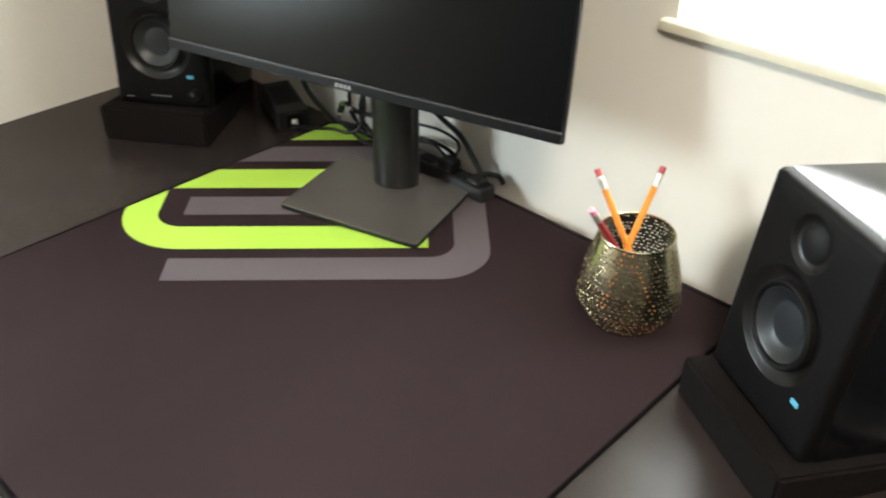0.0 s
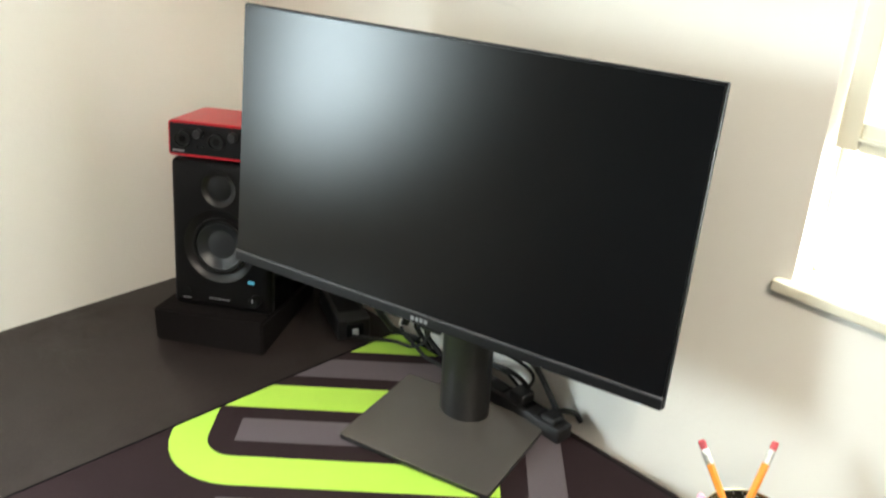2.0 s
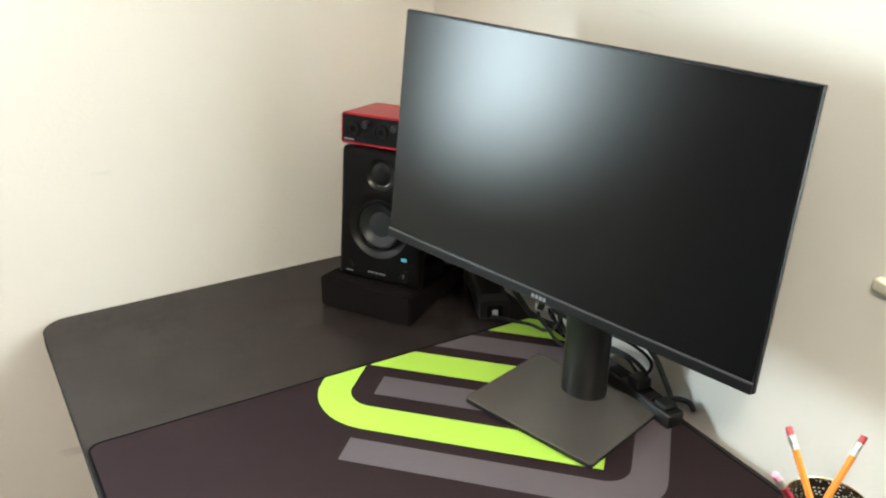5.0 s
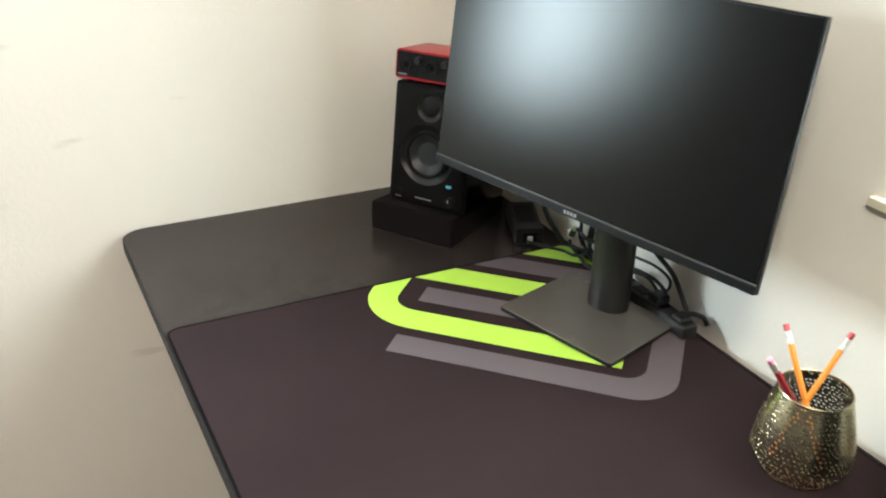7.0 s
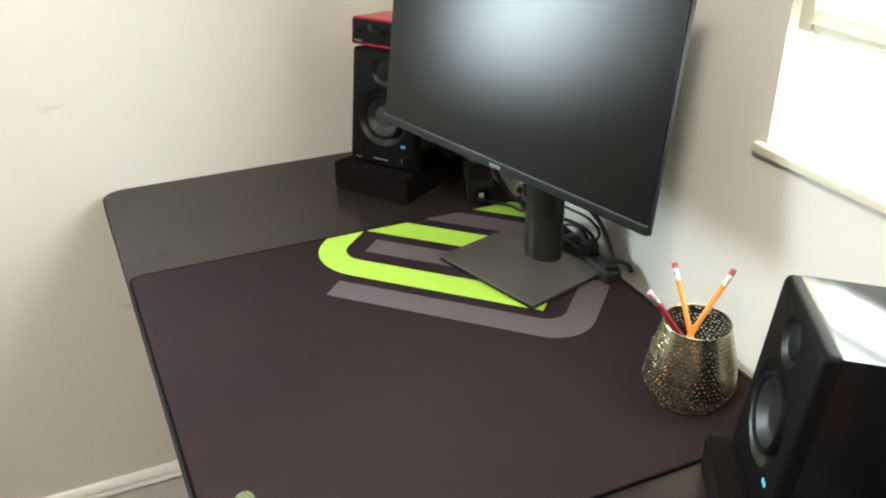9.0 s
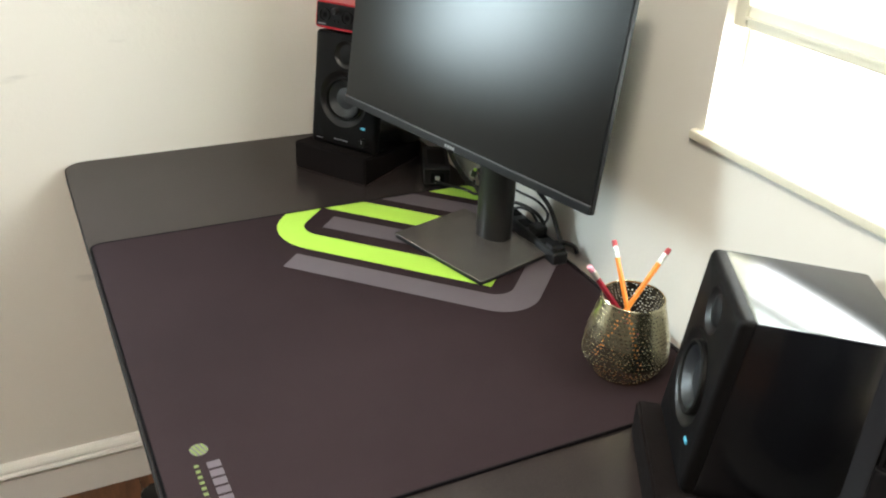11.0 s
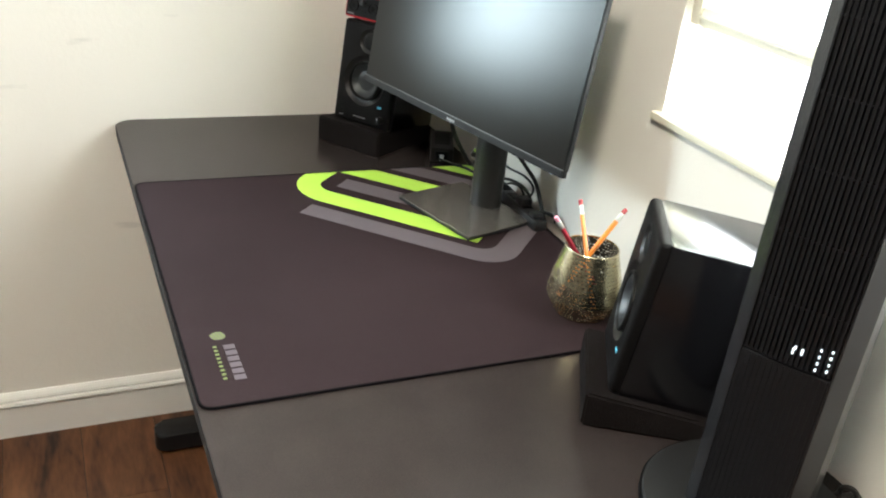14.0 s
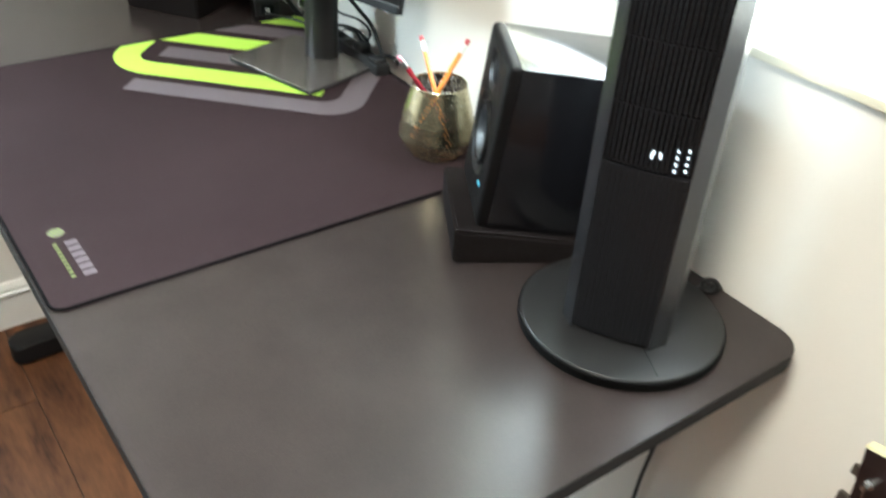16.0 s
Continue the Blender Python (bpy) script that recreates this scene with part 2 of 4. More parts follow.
FANSHELL = material("charcoal_fan_shell", (0.0135, 0.0138, 0.0155), 0.27, grain=0.12, grain_scale=1300, spec=0.5)
FANBASE = material("charcoal_fan_base", (0.0112, 0.0108, 0.0111), 0.45, grain=0.10, grain_scale=1300, spec=0.3)
FANGRILLE = material("black_fan_grille", (0.0075, 0.0077, 0.0095), 0.45, spec=0.32)
FANDARK = material("fan_inside", (0.003, 0.003, 0.003), 0.8, spec=0.08)
ADAPTER = material("satin_black_plastic", (0.016, 0.0145, 0.0145), 0.45, grain=0.15, spec=0.4)
CABLE = material("black_cable", (0.009, 0.009, 0.009), 0.42)
WHITEPLASTIC = material("white_plastic", (0.78, 0.76, 0.72), 0.4)
MAHOGANY = material("dark_headstock", (0.012, 0.007, 0.007), 0.25, grain=0.3, grain_scale=60, coat=0.5)
CREAM = material("cream_binding", (0.80, 0.74, 0.45), 0.35)
MAPLE = material("neck_wood", (0.22, 0.10, 0.05), 0.35, grain=0.2, grain_scale=50)
OUTSIDE = outside_material("washed_out_daylight", 4.0, (1.0, 1.0, 0.98))
OUTSIDE_WEST = outside_material("washed_out_daylight_west", 4.0, (0.86, 0.96, 1.0))


# ---- building helpers ----
def part(name, bm, mat, parent=None, label="", smooth=False, at=None):
    me = bpy.data.meshes.new(name)
    bmesh.ops.recalc_face_normals(bm, faces=bm.faces[:])
    bm.to_mesh(me)
    bm.free()
    me.materials.append(mat)
    if smooth:
        me.polygons.foreach_set("use_smooth", [True] * len(me.polygons))
        me.set_sharp_from_angle(angle=radians(35))
    ob = new(name, me)
    ob.parent = parent
    if at is not None:
        ob.matrix_basis = at
    return tagged(ob, label)


def thing(name, m, label, category, group=""):
    ob = new(name)
    ob.empty_display_size = 0.05
    ob.matrix_basis = m
    return tagged(ob, label, category, group)


def box(x0, x1, y0, y1, z0, z1, bevel=0.0, segments=2, bm=None):
    b = bmesh.new()
    bmesh.ops.create_cube(b, size=1)
    for v in b.verts:
        v.co = Vector(((x0 + x1) / 2 + v.co.x * (x1 - x0), (y0 + y1) / 2 + v.co.y * (y1 - y0), (z0 + z1) / 2 + v.co.z * (z1 - z0)))
    if bevel:
        bmesh.ops.bevel(b, geom=b.edges[:], offset=bevel, segments=segments, affect="EDGES", profile=0.6)
    return merged(bm, b)


def merged(bm, other):
    if bm is None:
        return other
    me = bpy.data.meshes.new("tmp")
    other.to_mesh(me)
    other.free()
    bm.from_mesh(me)
    bpy.data.meshes.remove(me)
    return bm


def rounded(x0, x1, y0, y1, r, n=6):
    """The outline of a rectangle with rounded corners, counter-clockwise."""
    pts = []
    for cx, cy, a in ((x1 - r, y0 + r, -90), (x1 - r, y1 - r, 0), (x0 + r, y1 - r, 90), (x0 + r, y0 + r, 180)):
        pts += [(cx + r * math.cos(radians(a + 90 * i / n)), cy + r * math.sin(radians(a + 90 * i / n))) for i in range(n + 1)]
    return pts


def prism(outline, z0, z1, bevel=0.0, segments=2, bm=None):
    b = bmesh.new()
    lo = [b.verts.new((x, y, z0)) for x, y in outline]
    hi = [b.verts.new((x, y, z1)) for x, y in outline]
    b.faces.new(lo[::-1])
    top = b.faces.new(hi)
    for i in range(len(lo)):
        j = (i + 1) % len(lo)
        b.faces.new((lo[i], lo[j], hi[j], hi[i]))
    if bevel:
        bmesh.ops.bevel(b, geom=list(top.edges), offset=bevel, segments=segments, affect="EDGES", profile=0.5)
    return merged(bm, b)


def lathe(profile, n=40, bm=None, m=None):
    """Turns (radius, height) pairs round the z axis."""
    b = bmesh.new()
    rings = []
    for r, z in profile:
        if r < 1e-6:
            rings.append([b.verts.new((0, 0, z))])
        else:
            rings.append([b.verts.new((r * math.cos(2 * math.pi * i / n), r * math.sin(2 * math.pi * i / n), z)) for i in range(n)])
    for a, c in zip(rings, rings[1:]):
        for i in range(n):
            j = (i + 1) % n
            if len(a) == 1 and len(c) == 1:
                continue
            if len(a) == 1:
                b.faces.new((a[0], c[i], c[j]))
            elif len(c) == 1:
                b.faces.new((a[i], a[j], c[0]))
            else:
                b.faces.new((a[i], a[j], c[j], c[i]))
    if m is not None:
        b.transform(m)
    return merged(bm, b)


def smooth_path(points, steps=8):
    """A Catmull-Rom curve through the points."""
    p = [Vector(q) for q in points]
    p = [2 * p[0] - p[1]] + p + [2 * p[-1] - p[-2]]
    out = []
    for i in range(1, len(p) - 2):
        for k in range(steps):
            t = k / steps
            out.append(0.5 * (2 * p[i] + (p[i + 1] - p[i - 1]) * t + (2 * p[i - 1] - 5 * p[i] + 4 * p[i + 1] - p[i + 2]) * t * t
                              + (3 * p[i] - p[i - 1] - 3 * p[i + 1] + p[i + 2]) * t ** 3))
    return out + [p[-2]]


def tube(points, r, n=8, bm=None):
    b = bmesh.new()
    pts = [Vector(q) for q in points]
    side = Vector((0.31, 0.22, 0.92))
    rings = []
    for i, q in enumerate(pts):
        d = (pts[min(i + 1, len(pts) - 1)] - pts[max(i - 1, 0)]).normalized()
        side = (side - d * side.dot(d)).normalized()
        up = d.cross(side)
        rings.append([b.verts.new(q + r * (math.cos(2 * math.pi * k / n) * side + math.sin(2 * math.pi * k / n) * up)) for k in range(n)])
    for a, c in zip(rings, rings[1:]):
        for k in range(n):
            b.faces.new((a[k], a[(k + 1) % n], c[(k + 1) % n], c[k]))
    b.faces.new(rings[0][::-1])
    b.faces.new(rings[-1])
    return merged(bm, b)


def rod(a, b, r, n=6, bm=None):
    return tube([a, b], r, n, bm)


def clipped(poly, side):
    """The part of a polygon where side(x, y) is positive (a straight cut)."""
    out = []
    for (ax, ay), (bx, by) in zip(poly, poly[1:] + poly[:1]):
        sa, sb = side(ax, ay), side(bx, by)
        if sa >= 0:
            out.append((ax, ay))
        if (sa >= 0) != (sb >= 0):
            k = sa / (sa - sb)
            out.append((ax + k * (bx - ax), ay + k * (by - ay)))
    return out


# ---- the room ----
WX, NY, EX, SY, TOP = -0.112, 0.060, 3.90, -4.20, 2.44      # inner faces of the walls, ceiling height
THICK = 0.14
W_X0, W_X1, W_Z0, W_Z1 = 0.760, 1.80, 1.020, 2.12            # north window opening
V_Y0, V_Y1, V_Z0, V_Z1 = -1.43, -0.89, 0.93, 1.43            # west window opening


def wall_with_opening(name, horizontal, inner, outer, a0, a1, o0, o1, z0, z1):
    """A wall of four blocks round an opening. horizontal: it runs along x."""
    bm = None
    for p0, p1, q0, q1 in ((a0, o0, 0, TOP), (o1, a1, 0, TOP), (o0, o1, 0, z0), (o0, o1, z1, TOP)):
        lo, hi = min(inner, outer), max(inner, outer)
        bm = box(p0, p1, lo, hi, q0, q1, bm=bm) if horizontal else box(lo, hi, p0, p1, q0, q1, bm=bm)
    bmesh.ops.remove_doubles(bm, verts=bm.verts[:], dist=1e-5)
    return tagged(part(name, bm, WALL), "off-white painted plaster wall with a window opening", "wall", kind="structure")


wall_with_opening("wall_north", True, NY, NY + THICK, WX, EX, W_X0, W_X1, W_Z0, W_Z1)
wall_with_opening("wall_west", False, WX, WX - THICK, SY, NY + THICK, V_Y0, V_Y1, V_Z0, V_Z1)
# south and east walls are out of view; their dark colour only dims reflections
tagged(part("wall_south", box(WX - THICK, EX + THICK, SY - THICK, SY, 0, TOP), DARKWALL), "unseen wall, kept dark so that reflections stay dim", "wall", kind="structure")
tagged(part("wall_east", box(EX, EX + THICK, SY, NY + THICK, 0, TOP), DARKWALL), "unseen wall, kept dark so that reflections stay dim", "wall", kind="structure")
tagged(part("ceiling", box(WX - THICK, EX + THICK, SY - THICK, NY + THICK, TOP, TOP + 0.1), CEILING), "white painted ceiling", "ceiling", kind="structure")
floor = tagged(part("floor", box(WX - THICK, EX + THICK, SY - THICK, NY + THICK, -0.10, -0.003), GAP), "dark walnut laminate plank floor", "floor", kind="structure")


def baseboard(name, x0, x1, y0, y1, nx, ny):
    """A board with a stepped, rounded top moulding, along x0,y0 to x1,y1; nx, ny points into the room."""
    profile = [(d, 0.94 * z) for d, z in [(0, 0), (0.013, 0), (0.013, 0.090), (0.019, 0.092), (0.021, 0.097), (0.019, 0.102), (0.014, 0.104), (0.015, 0.109), (0.013, 0.114), (0.009, 0.120), (0.005, 0.124), (0, 0.124)]]
    b = bmesh.new()
    rows = [[b.verts.new((x + nx * d, y + ny * d, z)) for d, z in profile] for x, y in ((x0, y0), (x1, y1))]
    for i in range(len(profile)):
        j = (i + 1) % len(profile)
        b.faces.new((rows[0][i], rows[0][j], rows[1][j], rows[1][i]))
    b.faces.new(rows[0]), b.faces.new(rows[1][::-1])
    return tagged(part(name, b, TRIM), "white painted wooden baseboard with a moulded top edge", "baseboard", kind="structure")


baseboard("baseboard_west", WX, WX, SY, NY - 0.022, 1, 0)
baseboard("baseboard_north", WX, EX, NY, NY, 0, -1)

# north window: sill, stool nose, jamb liners, sashes
win = tagged(new("window_1"), "cream sash window with its lower sash raised a hand's width", "window", kind="structure")
bm = box(W_X0 - 0.016, W_X1 + 0.016, NY - 0.010, NY + 0.004, W_Z0 + 0.002, W_Z0 + 0.015, 0.004, 3)
bm = box(W_X0, W_X1, NY + 0.004, NY + 0.125, W_Z0 - 0.002, W_Z0 + 0.014, bm=bm)
part("window_sill", bm, SASH, win, "cream painted sill with a rounded nose", smooth=True)
for x0, x1 in ((W_X0, W_X0 + 0.006), (W_X1 - 0.006, W_X1)):
    part("jamb", box(x0, x1, NY + 0.040, NY + 0.130, W_Z0 + 0.014, W_Z1, 0.002), SASH, win)
part("head", box(W_X0, W_X1, NY + 0.045, NY + 0.130, W_Z1 - 0.02, W_Z1), SASH, win)


def sash(name, y, z0, z1, rail):
    x0, x1 = W_X0 + 0.006, W_X1 - 0.006
    bm = box(x0, x0 + 0.020, y, y + 0.028, z0, z1, 0.003)
    bm = box(x1 - 0.020, x1, y, y + 0.028, z0, z1, 0.003, bm=bm)
    bm = box(x0 + 0.020, x1 - 0.020, y + 0.001, y + 0.027, z0, z0 + rail, 0.003, bm=bm)
    bm = box(x0 + 0.020, x1 - 0.020, y + 0.001, y + 0.027, z1 - 0.034, z1, 0.003, bm=bm)
    bm = box(x0 + 0.020, x1 - 0.020, y - 0.004, y + 0.001, z0 + rail * 0.42, z0 + rail * 0.52, bm=bm)
    s = part(name, bm, SASH, win, "cream painted sash")
    g = part("pane", box(x0 + 0.020, x1 - 0.020, y + 0.012, y + 0.016, z0 + rail, z1 - 0.034), GLASS, s)
    g.visible_shadow = False


sash("lower_sash", NY + 0.006, 1.165, 1.66, 0.027)
sash("upper_sash", NY + 0.090, 1.63, W_Z1 - 0.02, 0.034)

win2 = tagged(new("window_2"), "white framed side window", "window", kind="structure")
bm = box(WX - 0.10, WX - 0.06, V_Y0, V_Y0 + 0.03, V_Z0, V_Z1)
bm = box(WX - 0.10, WX - 0.06, V_Y1 - 0.03, V_Y1, V_Z0, V_Z1, bm=bm)
bm = box(WX - 0.10, WX - 0.06, V_Y0 + 0.03, V_Y1 - 0.03, V_Z0, V_Z0 + 0.03, bm=bm)
bm = box(WX - 0.10, WX - 0.06, V_Y0 + 0.03, V_Y1 - 0.03, V_Z1 - 0.03, V_Z1, bm=bm)
part("window_frame", bm, TRIM, win2)
g = part("pane", box(WX - 0.084, WX - 0.080, V_Y0 + 0.03, V_Y1 - 0.03, V_Z0 + 0.03, V_Z1 - 0.03), GLASS, win2)
g.visible_shadow = False

# daylight outside
tagged(part("backdrop_north", box(-2, 5, 1.5, 1.52, -0.1, 5), OUTSIDE), "washed-out daylight outside the window", "backdrop", kind="structure")
tagged(part("backdrop_west", box(-2.02, -2.0, -5, 1.4, -0.1, 5), OUTSIDE_WEST), "washed-out daylight outside the window", "backdrop", kind="structure")

# unseen ceiling fixture behind the walk, added to carry the warm fill
lamp = thing("added_ceiling_fill", pose(LAMP_X, LAMP_Y, TOP), "unseen round flush ceiling light with a white rim, added as warm fill", "ceiling light")
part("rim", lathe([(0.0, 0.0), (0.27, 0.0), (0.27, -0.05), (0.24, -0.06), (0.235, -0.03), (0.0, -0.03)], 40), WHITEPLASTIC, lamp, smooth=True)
part("diffuser", lathe([(0.0, -0.032), (0.234, -0.032), (0.215, -0.055), (0.12, -0.064), (0.0, -0.066)], 40), glowing("fill_diffuser", (1.0, 0.90, 0.72), 2.0), lamp, "glowing disc of the added fill light", smooth=True)


# ---- the desk ----
DZ = 0.752
D_X0, D_X1, D_Y0, D_Y1 = -0.106, 1.376, -0.6175, 0.044
desk = thing("standing_desk", pose(0, 0, 0), "black laminate sit-stand desk with rounded corners on steel T-legs", "desk")
part("desktop", prism(rounded(D_X0, D_X1, D_Y0, D_Y1, 0.038, 8), DZ - 0.018, DZ, 0.0006), DESKTOP, desk, "black wood-grain laminate top")
part("edge_band", prism(rounded(D_X0 - 0.0012, D_X1 + 0.0012, D_Y0 - 0.0012, D_Y1 + 0.0012, 0.039, 8), DZ - 0.0185, DZ - 0.0007), DESKEDGE, desk)
for x in (0.024, 1.246):
    foot = part("foot", prism(rounded(x - 0.033, x + 0.033, -0.580, -0.005, 0.022, 5), 0.012, 0.052, 0.008, 3), STEEL, desk, "black steel foot", smooth=True)
    for y in (-0.545, -0.045):
        part("leveller", lathe([(0, 0), (0.02, 0), (0.02, 0.008), (0.008, 0.010), (0.008, 0.013), (0, 0.013)], 16), RUBBER, foot, at=pose(x, y, 0))
    part("column", box(x - 0.038, x + 0.038, -0.345, -0.290, 0.050, 0.40, 0.006), STEEL, desk)
    part("inner_column", box(x - 0.032, x + 0.032, -0.339, -0.296, 0.40, 0.70, 0.005), STEEL, desk)
    part("side_bracket", box(x - 0.03, x + 0.03, -0.56, -0.03, 0.700, DZ - 0.0185, 0.003), STEEL, desk)
for y in (-0.36, -0.27):
    part("cross_beam", box(0.058, 1.212, y - 0.015, y + 0.015, 0.700, 0.728, 0.003), STEEL, desk)

# ---- desk mat ----
M_X0, M_X1, M_Y0, M_Y1, MZ = 0.239, 0.912, -0.616, 0.036, DZ + 0.0032
desk_mat = thing("desk_mat", pose(0, 0, 0), "charcoal cloth desk mat with lime and grey stripes", "desk mat")
part("cloth", prism(rounded(M_X0 + 0.002, M_X1 - 0.002, M_Y0 + 0.002, M_Y1 - 0.002, 0.016, 6), DZ + 0.0002, MZ), CLOTH, desk_mat)
edge = [Vector((x, y, DZ + 0.0020)) for x, y in rounded(M_X0 + 0.0015, M_X1 - 0.0015, M_Y0 + 0.0015, M_Y1 - 0.0015, 0.016, 6)]
part("stitched_edge", tube(edge + edge[:2], 0.0020, 8), STITCH, desk_mat, "black stitched edge", smooth=True)

S2 = math.sqrt(0.5)


def stripe(name, mat, uv, z=0.0004, label=""):
    """A printed shape given along (u) and across (v) the stripes, which run at 45 degrees; cut at the mat's edges."""
    poly = [((u - v) * S2, (u + v) * S2) for u, v in uv]
    poly = clipped(poly, lambda x, y: x - (M_X0 + 0.004))
    poly = clipped(poly, lambda x, y: (M_Y1 - 0.004) - y)
    part(name, prism(poly, MZ + 0.00005, MZ + z), mat, desk_mat, label)


def bent(u_in, u_out, v_lo, v_hi, r_out, r_in, far_v, left, n=8):
    """The corner of a stripe that runs along v_lo..v_hi and turns up between u_in and u_out. left: it turns at its left end."""
    s = -1 if left else 1
    outer, inner = [], []
    for i in range(n + 1):
        a = radians(90 * i / n)
        outer.append((u_out - s * r_out + s * r_out * math.sin(a), v_lo + r_out - r_out * math.cos(a)))
        inner.append((u_in - s * r_in + s * r_in * math.sin(a), v_hi + r_in - r_in * math.cos(a)))
    return outer, inner, [(u_out, far_v), (u_in, far_v)]


# grey stripe that turns up at its far end
o, i_, e_ = bent(0.361, 0.403, -0.549, -0.506, 0.060, 0.030, -0.30, False)
stripe("grey_stripe", GREY_PRINT, [(0.030, -0.549)] + o + e_ + i_[::-1] + [(0.030, -0.506)], label="muted grey printed stripe")
# lime stripe that turns up at its near end and comes back
o, i_, e_ = bent(-0.005, -0.048, -0.486, -0.438, 0.085, 0.035, -0.372, True)
stripe("lime_stripe", LIME, [(0.330, -0.486)] + o + [(-0.048, -0.295), (-0.005, -0.295)] + i_[::-1] + [(0.330, -0.438)], label="lime green printed stripe")
stripe("lime_stripe", LIME, [(0.26, -0.344), (0.26, -0.295), (-0.0052, -0.295), (-0.0052, -0.344)], label="lime green printed stripe")
stripe("grey_stripe", GREY_PRINT, [(0.027, -0.410), (0.25, -0.410), (0.25, -0.367), (0.027, -0.367)], label="muted grey printed stripe")
stripe("grey_stripe", GREY_PRINT, [(0.02, -0.272), (0.30, -0.272), (0.30, -0.229), (0.02, -0.229)], label="muted grey printed stripe")
stripe("lime_stripe", LIME, [(0.05, -0.208), (0.30, -0.208), (0.30, -0.157), (0.05, -0.157)], label="lime green printed stripe")
# printed maker's mark by the front corner: a round mark of slanting strokes and two rows of bars
mark = part("mark", prism([(0.7620 + 0.0100 * math.cos(a), -0.5690 + 0.0098 * math.sin(a)) for a in [radians(30 * k + 15) for k in range(12)]], MZ + 0.00005, MZ + 0.0003), GREY_PRINT, desk_mat, "small round grey mark")
for k in range(4):
    v = -0.0066 + 0.0044 * k
    half = math.sqrt(0.0104 ** 2 - v * v) - 0.0012
    ring = [(-half, v - 0.0014), (half, v - 0.0014), (half, v + 0.0014), (-half, v + 0.0014)]
    part("stroke", prism([(0.7620 + 0.94 * p - 0.34 * q, -0.5690 + 0.34 * p + 0.94 * q) for p, q in ring], MZ + 0.0003, MZ + 0.0005), DULL_LIME, mark, "dull lime stroke")
for k in range(6):
    x = 0.7850 + 0.0136 * k
    part("bar", box(x, x + 0.0104, -0.5665, -0.5525, MZ + 0.00005, MZ + 0.0004), PALE_PRINT, desk_mat, "pale grey printed bar")
for k in range(9):
    x = 0.7850 + 0.0088 * k
    part("bar", box(x, x + 0.0042, -0.5795, -0.5748, MZ + 0.00005, MZ + 0.0004), DULL_LIME, desk_mat, "small lime printed bar")

# ---- monitor ----
MON_W, MON_H = 0.537, 0.2995
monitor = thing("monitor", pose(0.457, -0.079, MZ, 0, 0, 16.0), "black flat-panel monitor, switched off, on a grey metal stand", "monitor")
base = part("stand_base", prism(rounded(-0.0975, 0.0975, -0.076, 0.076, 0.003, 3), 0.0072, 0.0085, 0.0006), STANDBASE, monitor, "brushed warm-grey metal plate")
# sides of the plate in black, painting the shadow line between base and mat
part("plate_edge", prism(rounded(-0.0970, 0.0970, -0.0755, 0.0755, 0.003, 3), 0.0022, 0.0071), STEEL, base, "plate edge, black for the shadow below it")
part("foot_pad", prism(rounded(-0.09, 0.09, -0.069, 0.069, 0.003, 2), 0.0, 0.0022), RUBBER, base)
part("stem", prism([(0.031 * math.cos(a) * 1.0, 0.047 + 0.025 * math.sin(a)) for a in [2 * math.pi * k / 32 for k in range(32)]], 0.0085, 0.345), STEM, monitor, "dark cylindrical stand column", smooth=True)
mon_pose = monitor.matrix_basis.inverted() @ pose(0.4590, -0.1265, 0.9228, -7.2, -0.5, 13.6)


def on_panel(bm):
    bm.transform(mon_pose)
    return bm


part("panel", on_panel(prism(rounded(-MON_W / 2, MON_W / 2, 0.0015, 0.010, 0.002, 2), 0.0, MON_H)), BEZEL, monitor, "thin black panel edge")
# the housing at the back, sloping in to the mount
b = bmesh.new()
rings = []
for y, gx, g0, g1 in ((0.010, 0.004, 0.004, 0.004), (0.024, 0.012, 0.008, 0.012), (0.040, 0.060, 0.030, 0.045), (0.048, 0.075, 0.045, 0.060)):
    rings.append([b.verts.new((x, y, z)) for x, z in ((-MON_W / 2 + gx, g0), (MON_W / 2 - gx, g0), (MON_W / 2 - gx, MON_H - g1), (-MON_W / 2 + gx, MON_H - g1))])
for a, c in zip(rings, rings[1:]):
    for k in range(4):
        b.faces.new((a[k], a[(k + 1) % 4], c[(k + 1) % 4], c[k]))
b.faces.new(rings[0]), b.faces.new(rings[-1][::-1])
part("housing", on_panel(b), BEZEL, monitor, "matte black back housing")
part("mount", on_panel(box(-0.05, 0.05, 0.048, 0.062, 0.11, 0.20, 0.006)), STEM, monitor)
part("screen", on_panel(box(-MON_W / 2 + 0.0022, MON_W / 2 - 0.0022, 0.0, 0.0015, 0.0126, MON_H - 0.0022)), SCREEN, monitor, "dark matte screen, off")
bez = part("lower_bezel", on_panel(box(-MON_W / 2 + 0.001, MON_W / 2 - 0.001, -0.0022, 0.0015, 0.0, 0.0110, 0.0008)), BEZEL, monitor, "narrow black lower bezel")
part("bezel_lip", on_panel(box(-MON_W / 2 + 0.0012, MON_W / 2 - 0.0012, -0.0024, 0.0012, 0.0111, 0.0125)), BEZEL_LIP, bez)
bmk = None
for k in range(4):
    x = -0.0110 + 0.0057 * k
    bmk = box(x, x + 0.0040, -0.0026, -0.0021, 0.0030, 0.0076, bm=bmk)
part("badge", on_panel(bmk), SILVER, bez, "small silver badge")
part("power_light", on_panel(box(MON_W / 2 - 0.026, MON_W / 2 - 0.021, 0.0, 0.002, -0.0012, 0.0004)), WHITE_LED, bez)


